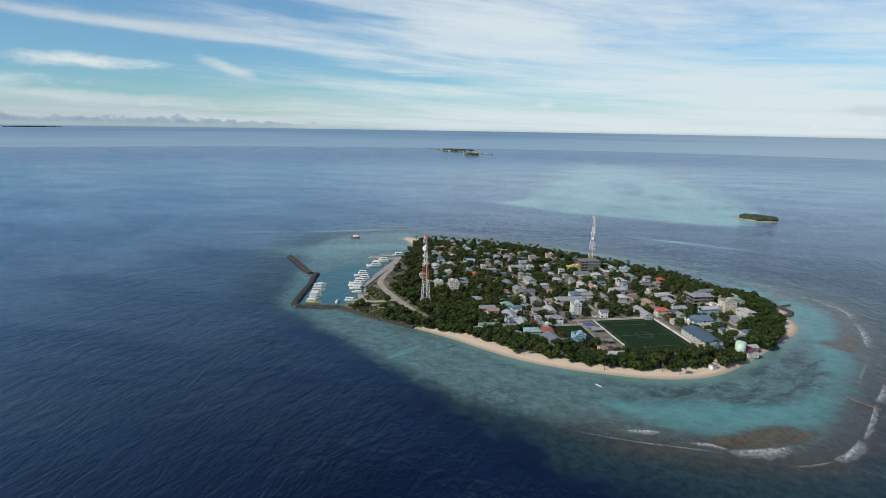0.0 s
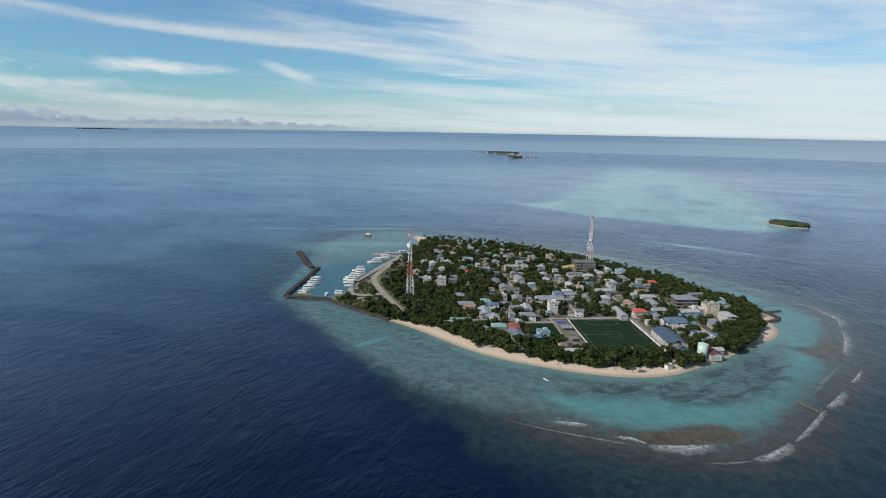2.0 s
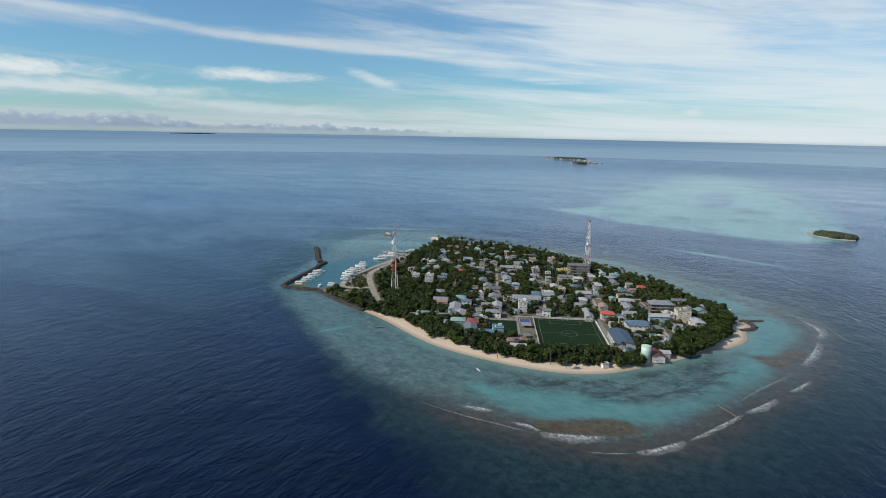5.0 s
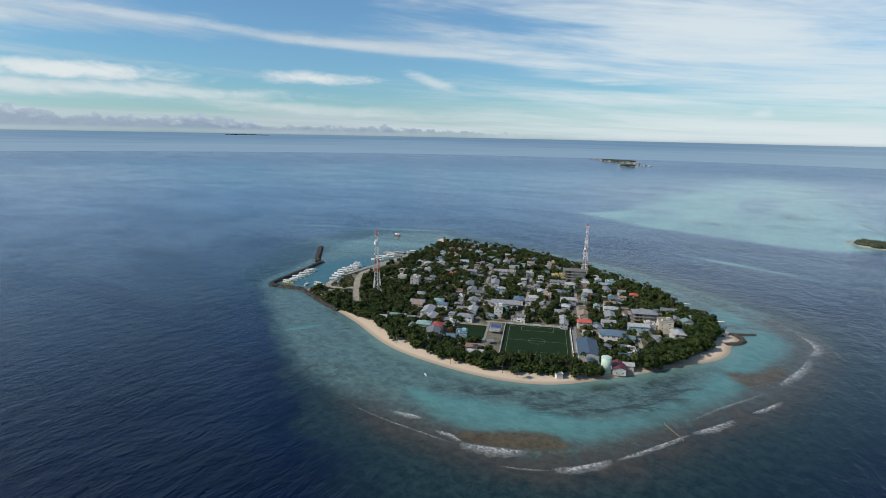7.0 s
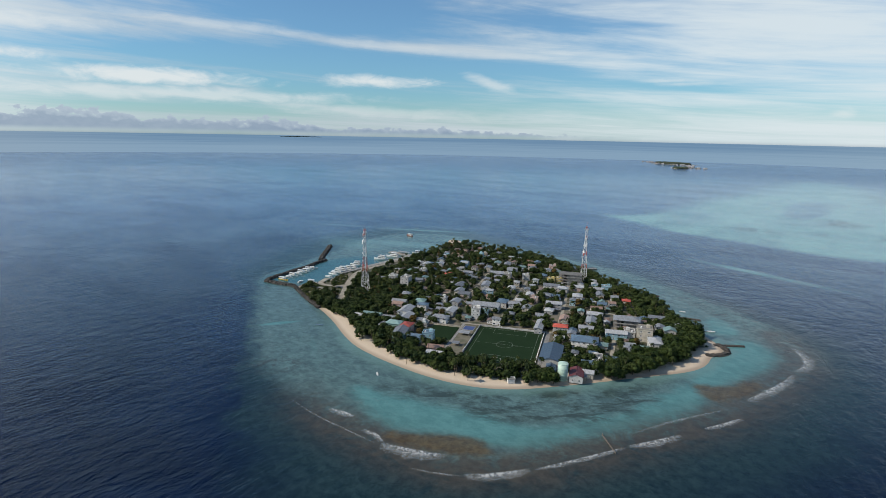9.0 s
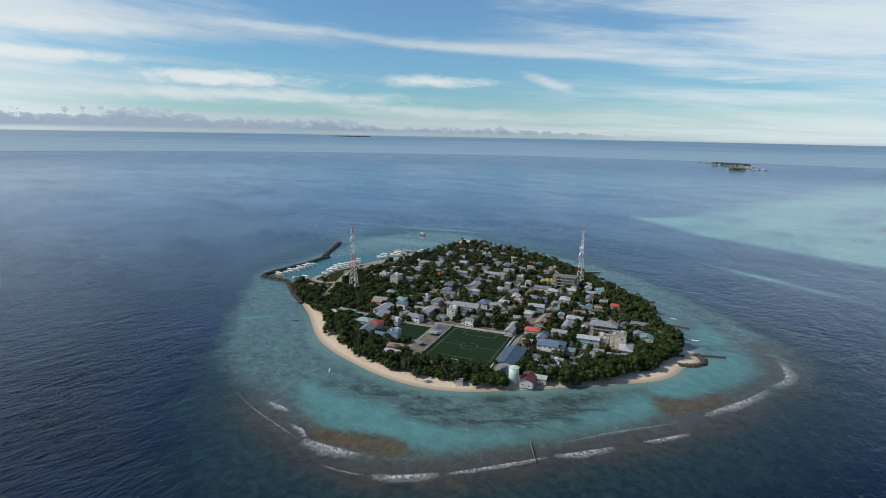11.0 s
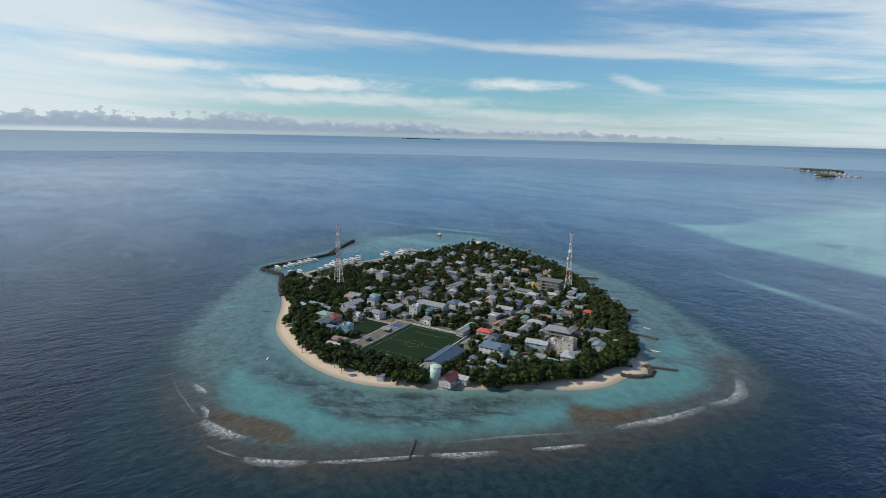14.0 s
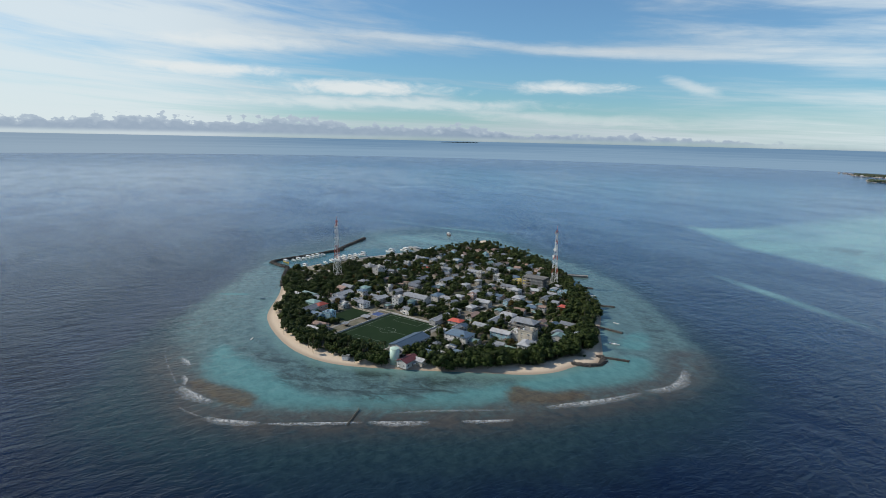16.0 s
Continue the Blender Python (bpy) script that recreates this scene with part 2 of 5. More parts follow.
ROCK = worn("breakwater_rock", (0.080, 0.072, 0.064), (0.038, 0.035, 0.032), 0.8, 0.9, bump=0.4)
SAND_TRACK = worn("sandy_track", (0.36, 0.325, 0.27), (0.21, 0.19, 0.15), 0.15, 0.95, spread=0.05)
YARD = worn("trodden_soil", (0.17, 0.15, 0.115), (0.08, 0.085, 0.05), 0.12, 0.95, spread=0.05)
STEEL_RED = worn("red_painted_steel", (0.50, 0.10, 0.06), (0.36, 0.09, 0.06), 0.5, 0.5)
STEEL_WHITE = worn("white_painted_steel", (0.80, 0.80, 0.80), (0.62, 0.62, 0.62), 0.5, 0.5, spread=0.1)
HULL = worn("white_boat_hull", (0.82, 0.82, 0.80), (0.68, 0.68, 0.66), 0.5, 0.35, spread=0.15)
HULL_RED = worn("red_brown_hull", (0.30, 0.09, 0.06), (0.20, 0.07, 0.05), 0.5, 0.5)
HULL_YELLOW = worn("yellow_hull", (0.62, 0.42, 0.08), (0.5, 0.34, 0.08), 0.5, 0.5)
HULL_BLUE = worn("blue_hull", (0.12, 0.22, 0.32), (0.10, 0.17, 0.24), 0.5, 0.5)
TIMBER = worn("grey_timber", (0.25, 0.21, 0.17), (0.14, 0.12, 0.10), 1.0)
TANK_GREEN = worn("mint_green_tank_paint", (0.48, 0.64, 0.55), (0.38, 0.52, 0.45), 0.2, 0.5, spread=0.05)
LINE_WHITE = worn("white_line_paint", (0.22, 0.25, 0.22), (0.14, 0.17, 0.14), 1.0, 0.9, spread=0.05)
COURT_BLUE = worn("blue_court_paint", (0.05, 0.09, 0.24), (0.04, 0.07, 0.17), 0.3, 0.8, spread=0.05)
FIELD_GREEN = worn("artificial_turf", (0.0095, 0.0250, 0.0085), (0.0125, 0.0295, 0.0105), 0.06, 0.9, spread=0.05)
for turf in (FIELD_GREEN, LINE_WHITE):
    turf.node_tree.nodes["Principled BSDF"].inputs["Specular IOR Level"].default_value = 0.12
FAR_GREEN = worn("distant_greenery", (0.03, 0.05, 0.025), (0.07, 0.08, 0.04), 0.05, 0.9)


# ---- geometry helpers ----
def mesh_of(name, bm, mat):
    me = bpy.data.meshes.new(name)
    bm.to_mesh(me)
    bm.free()
    for m in mat if isinstance(mat, (list, tuple)) else (mat,):
        me.materials.append(m)
    return me


def part(name, bm, mat, parent=None, label="", at=None):
    """Link a bmesh, or a ready mesh, as one object under its thing."""
    ob = new(name, mesh_of(name, bm, mat) if isinstance(bm, bmesh.types.BMesh) else bm)
    ob.parent = parent
    if at is not None:
        ob.matrix_basis = at
    return tagged(ob, label)


def box(bm, x, y, z, w, d, h, turn=0.0, bevel=0.0):
    """A box with its base's middle at x, y, z."""
    m = pose(x, y, z + h / 2, 0, 0, turn) @ Matrix.Diagonal((w, d, h, 1))
    made = bmesh.ops.create_cube(bm, size=1.0, matrix=m)["verts"]
    if bevel:
        edges = list({e for v in made for e in v.link_edges})
        bmesh.ops.bevel(bm, geom=edges, offset=bevel, segments=1, affect="EDGES")
    return bm


def rod(bm, a, b, r0, r1=None, sides=6):
    """A tapered rod between two points."""
    a, b = Vector(a), Vector(b)
    turn = (b - a).to_track_quat("Z", "Y").to_matrix().to_4x4()
    m = Matrix.Translation((a + b) / 2) @ turn
    bmesh.ops.create_cone(bm, cap_ends=True, segments=sides, radius1=r0, radius2=r0 if r1 is None else r1, depth=(b - a).length, matrix=m)
    return bm


def thing(name, m, label, category, group=""):
    ob = new(name)
    ob.empty_display_size = 0.5
    ob.matrix_basis = m
    return tagged(ob, label, category, group)


def raw_mesh(name, verts, faces, mat, smooth=False):
    me = bpy.data.meshes.new(name)
    me.from_pydata([tuple(v) for v in verts], [], faces)
    for m in mat if isinstance(mat, (list, tuple)) else (mat,):
        me.materials.append(m)
    if smooth:
        me.polygons.foreach_set("use_smooth", [True] * len(me.polygons))
    me.update()
    return me


def rounded(points, times=2):
    """A closed outline with its corners cut, several times over."""
    p = np.array(points, float)
    for _ in range(times):
        q = np.roll(p, -1, axis=0)
        p = np.stack([0.75 * p + 0.25 * q, 0.25 * p + 0.75 * q], 1).reshape(-1, 2)
    return p


def line_distance(xy, line, closed=False):
    """Distance of many points from a bent line."""
    best = np.full(len(xy), 1e9)
    ends = np.roll(line, -1, axis=0) if closed else line[1:]
    for a, b in zip(line, ends):
        ab = b - a
        t = np.clip(((xy - a) @ ab) / max(ab @ ab, 1e-9), 0, 1)
        best = np.minimum(best, np.hypot(*(xy - a - t[:, None] * ab).T))
    return best


def inside(xy, line):
    """Which of many points lie inside a closed outline."""
    hit = np.zeros(len(xy), bool)
    for a, b in zip(line, np.roll(line, -1, axis=0)):
        cross = (a[1] > xy[:, 1]) != (b[1] > xy[:, 1])
        dy = b[1] - a[1] if abs(b[1] - a[1]) > 1e-9 else 1e-9
        hit ^= cross & (xy[:, 0] < (b[0] - a[0]) * (xy[:, 1] - a[1]) / dy + a[0])
    return hit


def signed(xy, line):
    """Distance from a closed outline, positive inside."""
    return line_distance(xy, line, True) * np.where(inside(xy, line), 1, -1)


def with_values(me, name, values):
    me.attributes.new(name, "FLOAT", "POINT").data.foreach_set("value", np.asarray(values, np.float32))


# ---- plan of the island: outlines in metres ----
SHORE = rounded([(-201, 476), (-157, 455), (-120, 441), (-82, 425), (-45, 404), (-15, 391), (25, 385), (65, 384), (95, 390),
                 (119, 403), (140, 426), (163, 455), (188, 488), (208, 513), (216, 535), (214, 558), (222, 572), (214, 588),
                 (197, 607), (168, 638), (142, 672), (118, 697), (85, 718), (34, 743), (-10, 770), (-60, 792), (-120, 803),
                 (-170, 806), (-200, 810), (-232, 832), (-240, 818), (-222, 795), (-206, 765), (-203, 720), (-206, 690), (-206, 640),
                 (-206, 580), (-203, 545), (-187, 510), (-195, 496)], 2)
REEF = rounded([(-245, 452), (-160, 396), (-95, 348), (-45, 305), (10, 272), (60, 250), (110, 240), (160, 255), (205, 295),
                (250, 350), (290, 425), (315, 510), (318, 600), (290, 655), (224, 692), (142, 750), (62, 806), (-60, 838),
                (-193, 870), (-280, 900), (-370, 850), (-400, 760), (-385, 660), (-345, 560), (-300, 478)], 2)
CREST = np.array([(-70, 352), (-20, 322), (27, 304), (62, 300), (102, 299), (145, 306), (175, 332), (195, 368), (217, 408),
                  (240, 447), (256, 495), (268, 545), (274, 585), (266, 618), (250, 645)], float)
BRIGHT = rounded([(28, 340), (73, 318), (92, 313), (130, 338), (147, 337), (167, 350), (200, 395), (228, 456), (226, 478), (214, 497), (206, 462),
                  (194, 419), (164, 373), (140, 359), (115, 357), (90, 354), (60, 346)], 2)
BRIGHT_EAST = rounded([(212, 505), (220, 497), (234, 499), (238, 527), (257, 571), (252, 600), (233, 616), (222, 600), (224, 572), (217, 545)], 2)
BROWN_EAST = rounded([(213, 492), (229, 472), (241, 482), (254, 505), (258, 526), (247, 529), (236, 507), (225, 498)], 2)
BROWN_WEST = rounded([(82, 307), (110, 303), (137, 315), (155, 326), (150, 337), (133, 340), (106, 324)], 2)
WEED = rounded([(38, 352), (81, 375), (116, 392), (161, 439), (197, 468), (208, 450), (190, 408), (175, 386), (150, 371), (122, 360), (92, 356), (60, 343)], 2)
LAGOON = rounded([(-240, 458), (-165, 402), (-105, 358), (-60, 331), (-20, 318), (27, 306), (62, 301), (102, 299), (145, 306), (175, 332),
                  (195, 374), (217, 417), (240, 452), (260, 506), (278, 565), (284, 610), (262, 652), (220, 690), (148, 740), (62, 798),
                  (-60, 826), (-193, 840), (-260, 870), (-335, 820), (-345, 740), (-320, 650), (-285, 560), (-262, 470)], 2)
FAR_REEF = rounded([(-185, 1302), (-105, 1252), (-36, 1203), (25, 1158), (132, 1138), (210, 1108), (281, 1090), (350, 1105), (420, 1200), (430, 1420), (440, 1790),
                    (415, 2270), (380, 2640), (170, 2950), (60, 2900), (5, 2560), (0, 2120), (-68, 1950), (-62, 1550), (-110, 1330)], 2)


def far_sheet():
    """One sheet of sea from under the island to the horizon, on rings about the island."""
    centre = np.array((20.0, 590.0))
    radii = list(np.arange(60, 480, 4.0))
    while radii[-1] < 5250:
        radii.append(radii[-1] * 1.022)
    turns = 480
    a = np.linspace(0, 2 * np.pi, turns, endpoint=False)
    xy = np.concatenate([centre + r * np.stack([np.cos(a), np.sin(a)], 1) for r in radii])
    faces = [(i * turns + j, i * turns + (j + 1) % turns, (i + 1) * turns + (j + 1) % turns, (i + 1) * turns + j)
             for i in range(len(radii) - 1) for j in range(turns)]
    faces.append(tuple(reversed(range(turns))))
    faces[-1] = tuple(range(turns))
    return xy, faces


xy, faces = far_sheet()
sea_mat, n, b = material("sea_water", 0.16)
b.inputs["IOR"].default_value, b.inputs["Specular IOR Level"].default_value = 1.33, 0.34
p = n.coords()
px, py, pz = n.split(p)
wobble = n.add(n.noise(p, 0.03, 5.0, 0.6, 0.5), -0.5)
fine = n.add(n.noise(p, 0.12, 5.0, 0.65, 0.3), -0.5)
edge = n.add(n.attr("reef"), n.add(n.mul(wobble, 50.0), n.mul(fine, 10.0)))
flat = n.add(n.attr("lagoon"), n.add(n.mul(wobble, 26.0), n.mul(fine, 12.0)))
shore = n.add(n.attr("shore"), n.add(n.mul(wobble, 16.0), n.mul(fine, 8.0)))
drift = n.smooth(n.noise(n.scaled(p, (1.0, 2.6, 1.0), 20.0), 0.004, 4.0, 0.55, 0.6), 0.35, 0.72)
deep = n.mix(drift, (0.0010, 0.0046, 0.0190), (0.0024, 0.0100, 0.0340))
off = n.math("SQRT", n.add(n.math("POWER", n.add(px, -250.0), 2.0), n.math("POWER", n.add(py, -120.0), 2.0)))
# Far water painted paler and bluer in streaks, standing in for sky reflection.
sheen_lanes = n.noise(n.scaled(p, (1.0, 1.7, 1.0), 32.0), 0.0042, 8.0, 0.66, 0.9)
far_sheen = n.mix(n.smooth(sheen_lanes, 0.34, 0.66), (0.021, 0.070, 0.185), (0.088, 0.172, 0.300))
deep = n.mix(n.smooth(off, 260.0, 1500.0), deep, far_sheen)
bed = n.smooth(n.noise(p, 0.16, 7.0, 0.75, 0.3), 0.30, 0.70)
slope = n.mix(bed, (0.0080, 0.0240, 0.0310), (0.0175, 0.0385, 0.0430))
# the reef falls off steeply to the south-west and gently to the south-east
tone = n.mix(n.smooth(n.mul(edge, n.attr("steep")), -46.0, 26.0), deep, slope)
# sand, weed and coral on the lagoon's bed
mottle = n.smooth(n.noise(n.scaled(p, (1.0, 1.5, 1.0), 35.0), 0.085, 8.0, 0.74, 0.3), 0.36, 0.66)
sandy = n.mix(mottle, (0.098, 0.170, 0.168), (0.060, 0.106, 0.108))
tone = n.mix(n.mul(n.smooth(flat, -12.0, 12.0), 0.95), tone, sandy)
tone = n.mix(0.55, tone, n.mix(1.0, tone, n.mix(bed, (0.60, 0.62, 0.64), (1.35, 1.32, 1.30)), "MULTIPLY"))
pools = n.add(n.attr("bright"), n.add(n.mul(wobble, 22.0), n.mul(fine, 9.0)))
tone = n.mix(n.mul(n.smooth(pools, -9.0, 5.0), 0.92), tone, n.mix(mottle, (0.092, 0.232, 0.232), (0.066, 0.178, 0.182)))
stripes = n.noise(n.along(p, 40.0, 0.034, 0.085), 1.0, 8.0, 0.74, 0.6)
beds = n.smooth(n.add(n.attr("weed"), n.mul(wobble, 26.0)), -9.0, 7.0)
tone = n.mix(n.mul(n.mul(beds, n.smooth(stripes, 0.44, 0.60)), 0.80), tone, (0.026, 0.040, 0.036))
coral = n.mul(n.attr("coral"), n.smooth(n.noise(p, 0.11, 8.0, 0.78, 0.5), 0.47, 0.58))
tone = n.mix(n.mul(coral, 0.75), tone, (0.034, 0.038, 0.036))
# long lines where the flat drops in steps
ledge = n.math("ABSOLUTE", n.math("SINE", n.mul(n.add(n.attr("lagoon"), n.mul(wobble, 34.0)), 0.30)))
tone = n.mix(n.mul(n.mul(n.smooth(ledge, 0.16, 0.0), n.attr("lined")), 0.34), tone, (0.120, 0.165, 0.165))
reefy = n.mul(n.attr("crest"), n.smooth(n.noise(p, 0.06, 7.0, 0.74, 0.6), 0.22, 0.58))
tone = n.mix(n.mul(reefy, 0.88), tone, n.mix(bed, (0.044, 0.041, 0.035), (0.070, 0.060, 0.047)))
rusty = n.smooth(n.add(n.attr("brown"), n.add(n.mul(wobble, 10.0), n.mul(fine, 12.0))), -4.0, 4.0)
tone = n.mix(n.mul(rusty, 0.80), tone, n.mix(bed, (0.050, 0.034, 0.018), (0.110, 0.076, 0.032)))
tone = n.mix(n.mul(n.smooth(shore, 14.0, -2.0), n.mul(n.attr("sandy"), 0.8)), tone, (0.13, 0.235, 0.225))
tone = n.mix(n.attr("harbour"), tone, (0.026, 0.105, 0.128))
# shallow banks far off
tone = n.mix(n.mul(n.attr("banks"), n.add(0.46, n.mul(n.smooth(n.noise(n.scaled(p, (1.0, 0.5, 1.0)), 0.008, 7.0, 0.66, 0.8), 0.28, 0.66), 0.42))), tone, (0.200, 0.400, 0.395))
tone = n.mix(n.mul(n.attr("patches"), n.smooth(n.noise(n.scaled(p, (1.0, 0.3, 1.0), -20.0), 0.014, 6.0, 0.7, 0.6), 0.42, 0.60)), tone, (0.060, 0.105, 0.125))
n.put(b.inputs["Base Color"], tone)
swell = n.noise(n.scaled(p, (1.0, 0.42, 1.0), 24.0), 0.11, 4.0, 0.6, 0.5)
ripple = n.noise(n.scaled(p, (1.0, 0.5, 1.0), 40.0), 0.38, 4.0, 0.65, 0.3)
calm = n.smooth(n.noise(n.scaled(p, (1.0, 2.2, 1.0), 10.0), 0.0045, 4.0, 0.6, 0.8), 0.30, 0.68)
open_sea = n.smooth(n.attr("reef"), 10.0, -60.0)
far_off = n.smooth(off, 2600.0, 280.0)
power = n.mul(n.add(0.62, n.mul(calm, 0.40)), n.add(0.38, n.mul(open_sea, 0.62)))
power = n.mul(power, n.add(0.16, n.mul(far_off, 0.56)))
bumped(n, b, n.mul(n.add(n.mul(swell, 1.0), n.mul(ripple, 0.45)), power), 0.80, 3.0)
n.put(b.inputs["Roughness"], n.add(0.07, n.mul(calm, 0.06)))

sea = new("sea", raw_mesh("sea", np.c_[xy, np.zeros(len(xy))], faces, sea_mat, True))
tagged(sea, "deep blue sea with a turquoise reef flat round the island", "sea", kind="structure")


def near(x, y, wide, tall, turn=0.0):
    """A soft spot, one in its middle and nothing outside."""
    c, s = math.cos(radians(turn)), math.sin(radians(turn))
    u, v = xy[:, 0] - x, xy[:, 1] - y
    return np.clip(1.35 - np.hypot((u * c + v * s) / wide, (v * c - u * s) / tall), 0, 1)


d_shore, d_reef = -signed(xy, SHORE), signed(xy, REEF)
d_crest = line_distance(xy, CREST)
with_values(sea.data, "reef", np.maximum(d_reef, -400))
with_values(sea.data, "lagoon", np.maximum(signed(xy, LAGOON), -300))
with_values(sea.data, "shore", np.minimum(d_shore, 400))
side = np.clip((xy[:, 0] + 120) / 60, 0, 1) * np.clip((690 - xy[:, 1]) / 60, 0, 1)
with_values(sea.data, "sandy", np.maximum(side, near(-215, 822, 30, 30)))
with_values(sea.data, "crest", np.clip(1.25 * np.exp(-(d_crest / 18) ** 2), 0, 1) * np.clip((xy[:, 0] + 20) / 70, 0, 1))
with_values(sea.data, "steep", 1 + 2.6 * np.clip((60 - xy[:, 0]) / 90, 0, 1) * np.clip((460 - xy[:, 1]) / 60, 0, 1) * (d_reef < 0))
strips = np.maximum.reduce([near(-112, 388, 20, 4.5, 58), near(-45, 372, 26, 5, -35) * 0.5])
with_values(sea.data, "bright", np.maximum.reduce([signed(xy, BRIGHT), signed(xy, BRIGHT_EAST), 24 * strips - 16, 30 * near(205, 640, 22, 40, 30) - 26]).clip(-60, 60))
with_values(sea.data, "weed", np.maximum.reduce([signed(xy, WEED), 30 * near(185, 690, 90, 14, -40) - 22]).clip(-60, 60))
with_values(sea.data, "coral", np.maximum(near(-38, 331, 24, 17, 20), near(-60, 345, 50, 10, -35) * 0.4))
with_values(sea.data, "brown", np.maximum(signed(xy, BROWN_EAST), signed(xy, BROWN_WEST) - 2).clip(-60, 60))
with_values(sea.data, "lined", np.clip((110 - xy[:, 0]) / 60, 0, 1) * np.clip((400 - xy[:, 1]) / 40, 0, 1) * np.clip((signed(xy, LAGOON) + 6) / 10, 0, 1))
with_values(sea.data, "harbour", np.clip(1.3 - 1.3 * np.hypot((xy[:, 0] + 232) / 46, (xy[:, 1] - 560) / 110) ** 3, 0, 0.9))
shoal = np.clip(signed(xy, FAR_REEF) / (28 + np.clip(xy[:, 1] - 1250, 0, 900) * 0.16) + 0.35, 0, 1)
shoal *= 1 - 0.55 * np.clip(near(187, 1765, 37, 170) * 6, 0, 1)
shoal = np.maximum.reduce([shoal, near(205, 900, 95, 10, -20) * 0.75, near(-480, 800, 60, 9, 24) * 0.5, near(-330, 860, 90, 9, 25) * 0.6,
                           near(-290, 735, 110, 22, 20) * 0.4, near(-330, 690, 60, 30, 0) * 0.35])
with_values(sea.data, "banks", shoal)
rim = np.array([(300, 2450), (370, 2050), (400, 1650), (395, 1330)], float)
with_values(sea.data, "patches", np.maximum.reduce([np.exp(-(line_distance(xy, rim) / 16) ** 2), near(270, 1520, 40, 60), near(300, 1330, 70, 40), near(150, 1300, 60, 30) * 0.7]))

# glowing backdrop wall painted as far water between the sheet's end and the skyline
far_mat, n, b = material("far_water_glow", 1.0)
q = n.coords()
qx, qy, qz = n.split(q)
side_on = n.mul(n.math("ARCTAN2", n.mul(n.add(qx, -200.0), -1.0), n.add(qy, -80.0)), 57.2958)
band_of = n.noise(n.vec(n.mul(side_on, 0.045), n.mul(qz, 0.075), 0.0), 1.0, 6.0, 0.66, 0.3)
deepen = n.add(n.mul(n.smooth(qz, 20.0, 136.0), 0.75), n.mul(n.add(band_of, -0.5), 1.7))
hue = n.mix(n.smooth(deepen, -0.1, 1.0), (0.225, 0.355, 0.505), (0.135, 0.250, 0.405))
# Paler to both sides: the bright sky's reflection is put into the glow.
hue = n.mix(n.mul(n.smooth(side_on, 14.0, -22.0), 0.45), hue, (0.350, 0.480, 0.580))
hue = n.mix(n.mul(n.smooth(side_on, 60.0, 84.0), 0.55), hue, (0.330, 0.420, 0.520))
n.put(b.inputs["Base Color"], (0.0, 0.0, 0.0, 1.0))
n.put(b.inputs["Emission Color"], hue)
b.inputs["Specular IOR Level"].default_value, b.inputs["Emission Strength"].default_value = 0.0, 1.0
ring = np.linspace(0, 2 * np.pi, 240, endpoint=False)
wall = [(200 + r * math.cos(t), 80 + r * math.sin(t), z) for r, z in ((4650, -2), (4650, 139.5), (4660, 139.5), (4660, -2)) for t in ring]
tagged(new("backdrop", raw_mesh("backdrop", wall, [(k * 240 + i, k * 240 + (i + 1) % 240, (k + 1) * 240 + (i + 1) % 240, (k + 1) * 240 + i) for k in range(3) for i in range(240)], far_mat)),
       "glowing backdrop wall coloured as hazy blue far sea up to the skyline", "sea", kind="structure")

# ---- the island's ground ----
step = 4.0
gx, gy = np.meshgrid(np.arange(-270, 262, step), np.arange(360, 862, step), indexing="ij")
land = np.stack([gx.ravel(), gy.ravel()], 1)
d_land = signed(land, SHORE)
level = np.where(d_land > 0, 1.5 * (1 - np.exp(-d_land / 9)), np.maximum(d_land * 0.16, -1.5))
rows, cols = gx.shape
keep = (d_land > -14).reshape(rows, cols)
quads = [(i * cols + j, (i + 1) * cols + j, (i + 1) * cols + j + 1, i * cols + j + 1) for i in range(rows - 1) for j in range(cols - 1)
         if keep[i:i + 2, j:j + 2].all()]
soil, n, b = material("sand_and_soil", 0.95)
p = n.coords()
blot = n.add(n.noise(p, 0.06, 5.0, 0.65), -0.5)
depth = n.add(n.attr("shore"), n.mul(blot, 14.0))
earth = n.mix(n.smooth(n.noise(p, 0.045, 6.0, 0.6), 0.38, 0.6), (0.035, 0.045, 0.020), (0.15, 0.13, 0.10))
beach = n.mix(n.smooth(n.attr("shore"), 0.5, 6.0), (0.34, 0.27, 0.205), (0.54, 0.445, 0.345))
beach = n.mix(1.0, beach, n.mix(n.noise(p, 0.8, 4.0), (0.88, 0.88, 0.88), (1.08, 1.08, 1.08)), "MULTIPLY")
n.put(b.inputs["Base Color"], n.mix(n.smooth(n.add(depth, n.mul(n.attr("width"), -1.0)), 2.0, -2.0), earth, beach))
bumped(n, b, n.noise(p, 0.9, 4.0), 0.4, 0.3)
me = raw_mesh("ground", np.c_[land, level], quads, soil, True)
with_values(me, "shore", d_land)
width = 6 + (11 - 2 * np.clip((land[:, 0] + 10) / 60, 0, 1)) * np.clip((land[:, 0] + 120) / 50, 0, 1) * np.clip((640 - land[:, 1]) / 60, 0, 1)
width *= np.clip((land[:, 0] + 135) / 30, 0.1, 1)
width += 60 * np.clip(1.2 - np.hypot(land[:, 0] + 222, land[:, 1] - 815) / 40, 0, 1)
with_values(me, "width", width)
tagged(new("ground", me), "low sandy coral island ground with a pale beach", "ground", kind="structure")


def ground_level(x, y):
    d = float(signed(np.array([(x, y)], float), SHORE)[0])
    return 1.5 * (1 - math.exp(-d / 9)) if d > 0 else max(d * 0.16, -1.5)


# ---- field, courts, paths ----
AXIS = 21.0
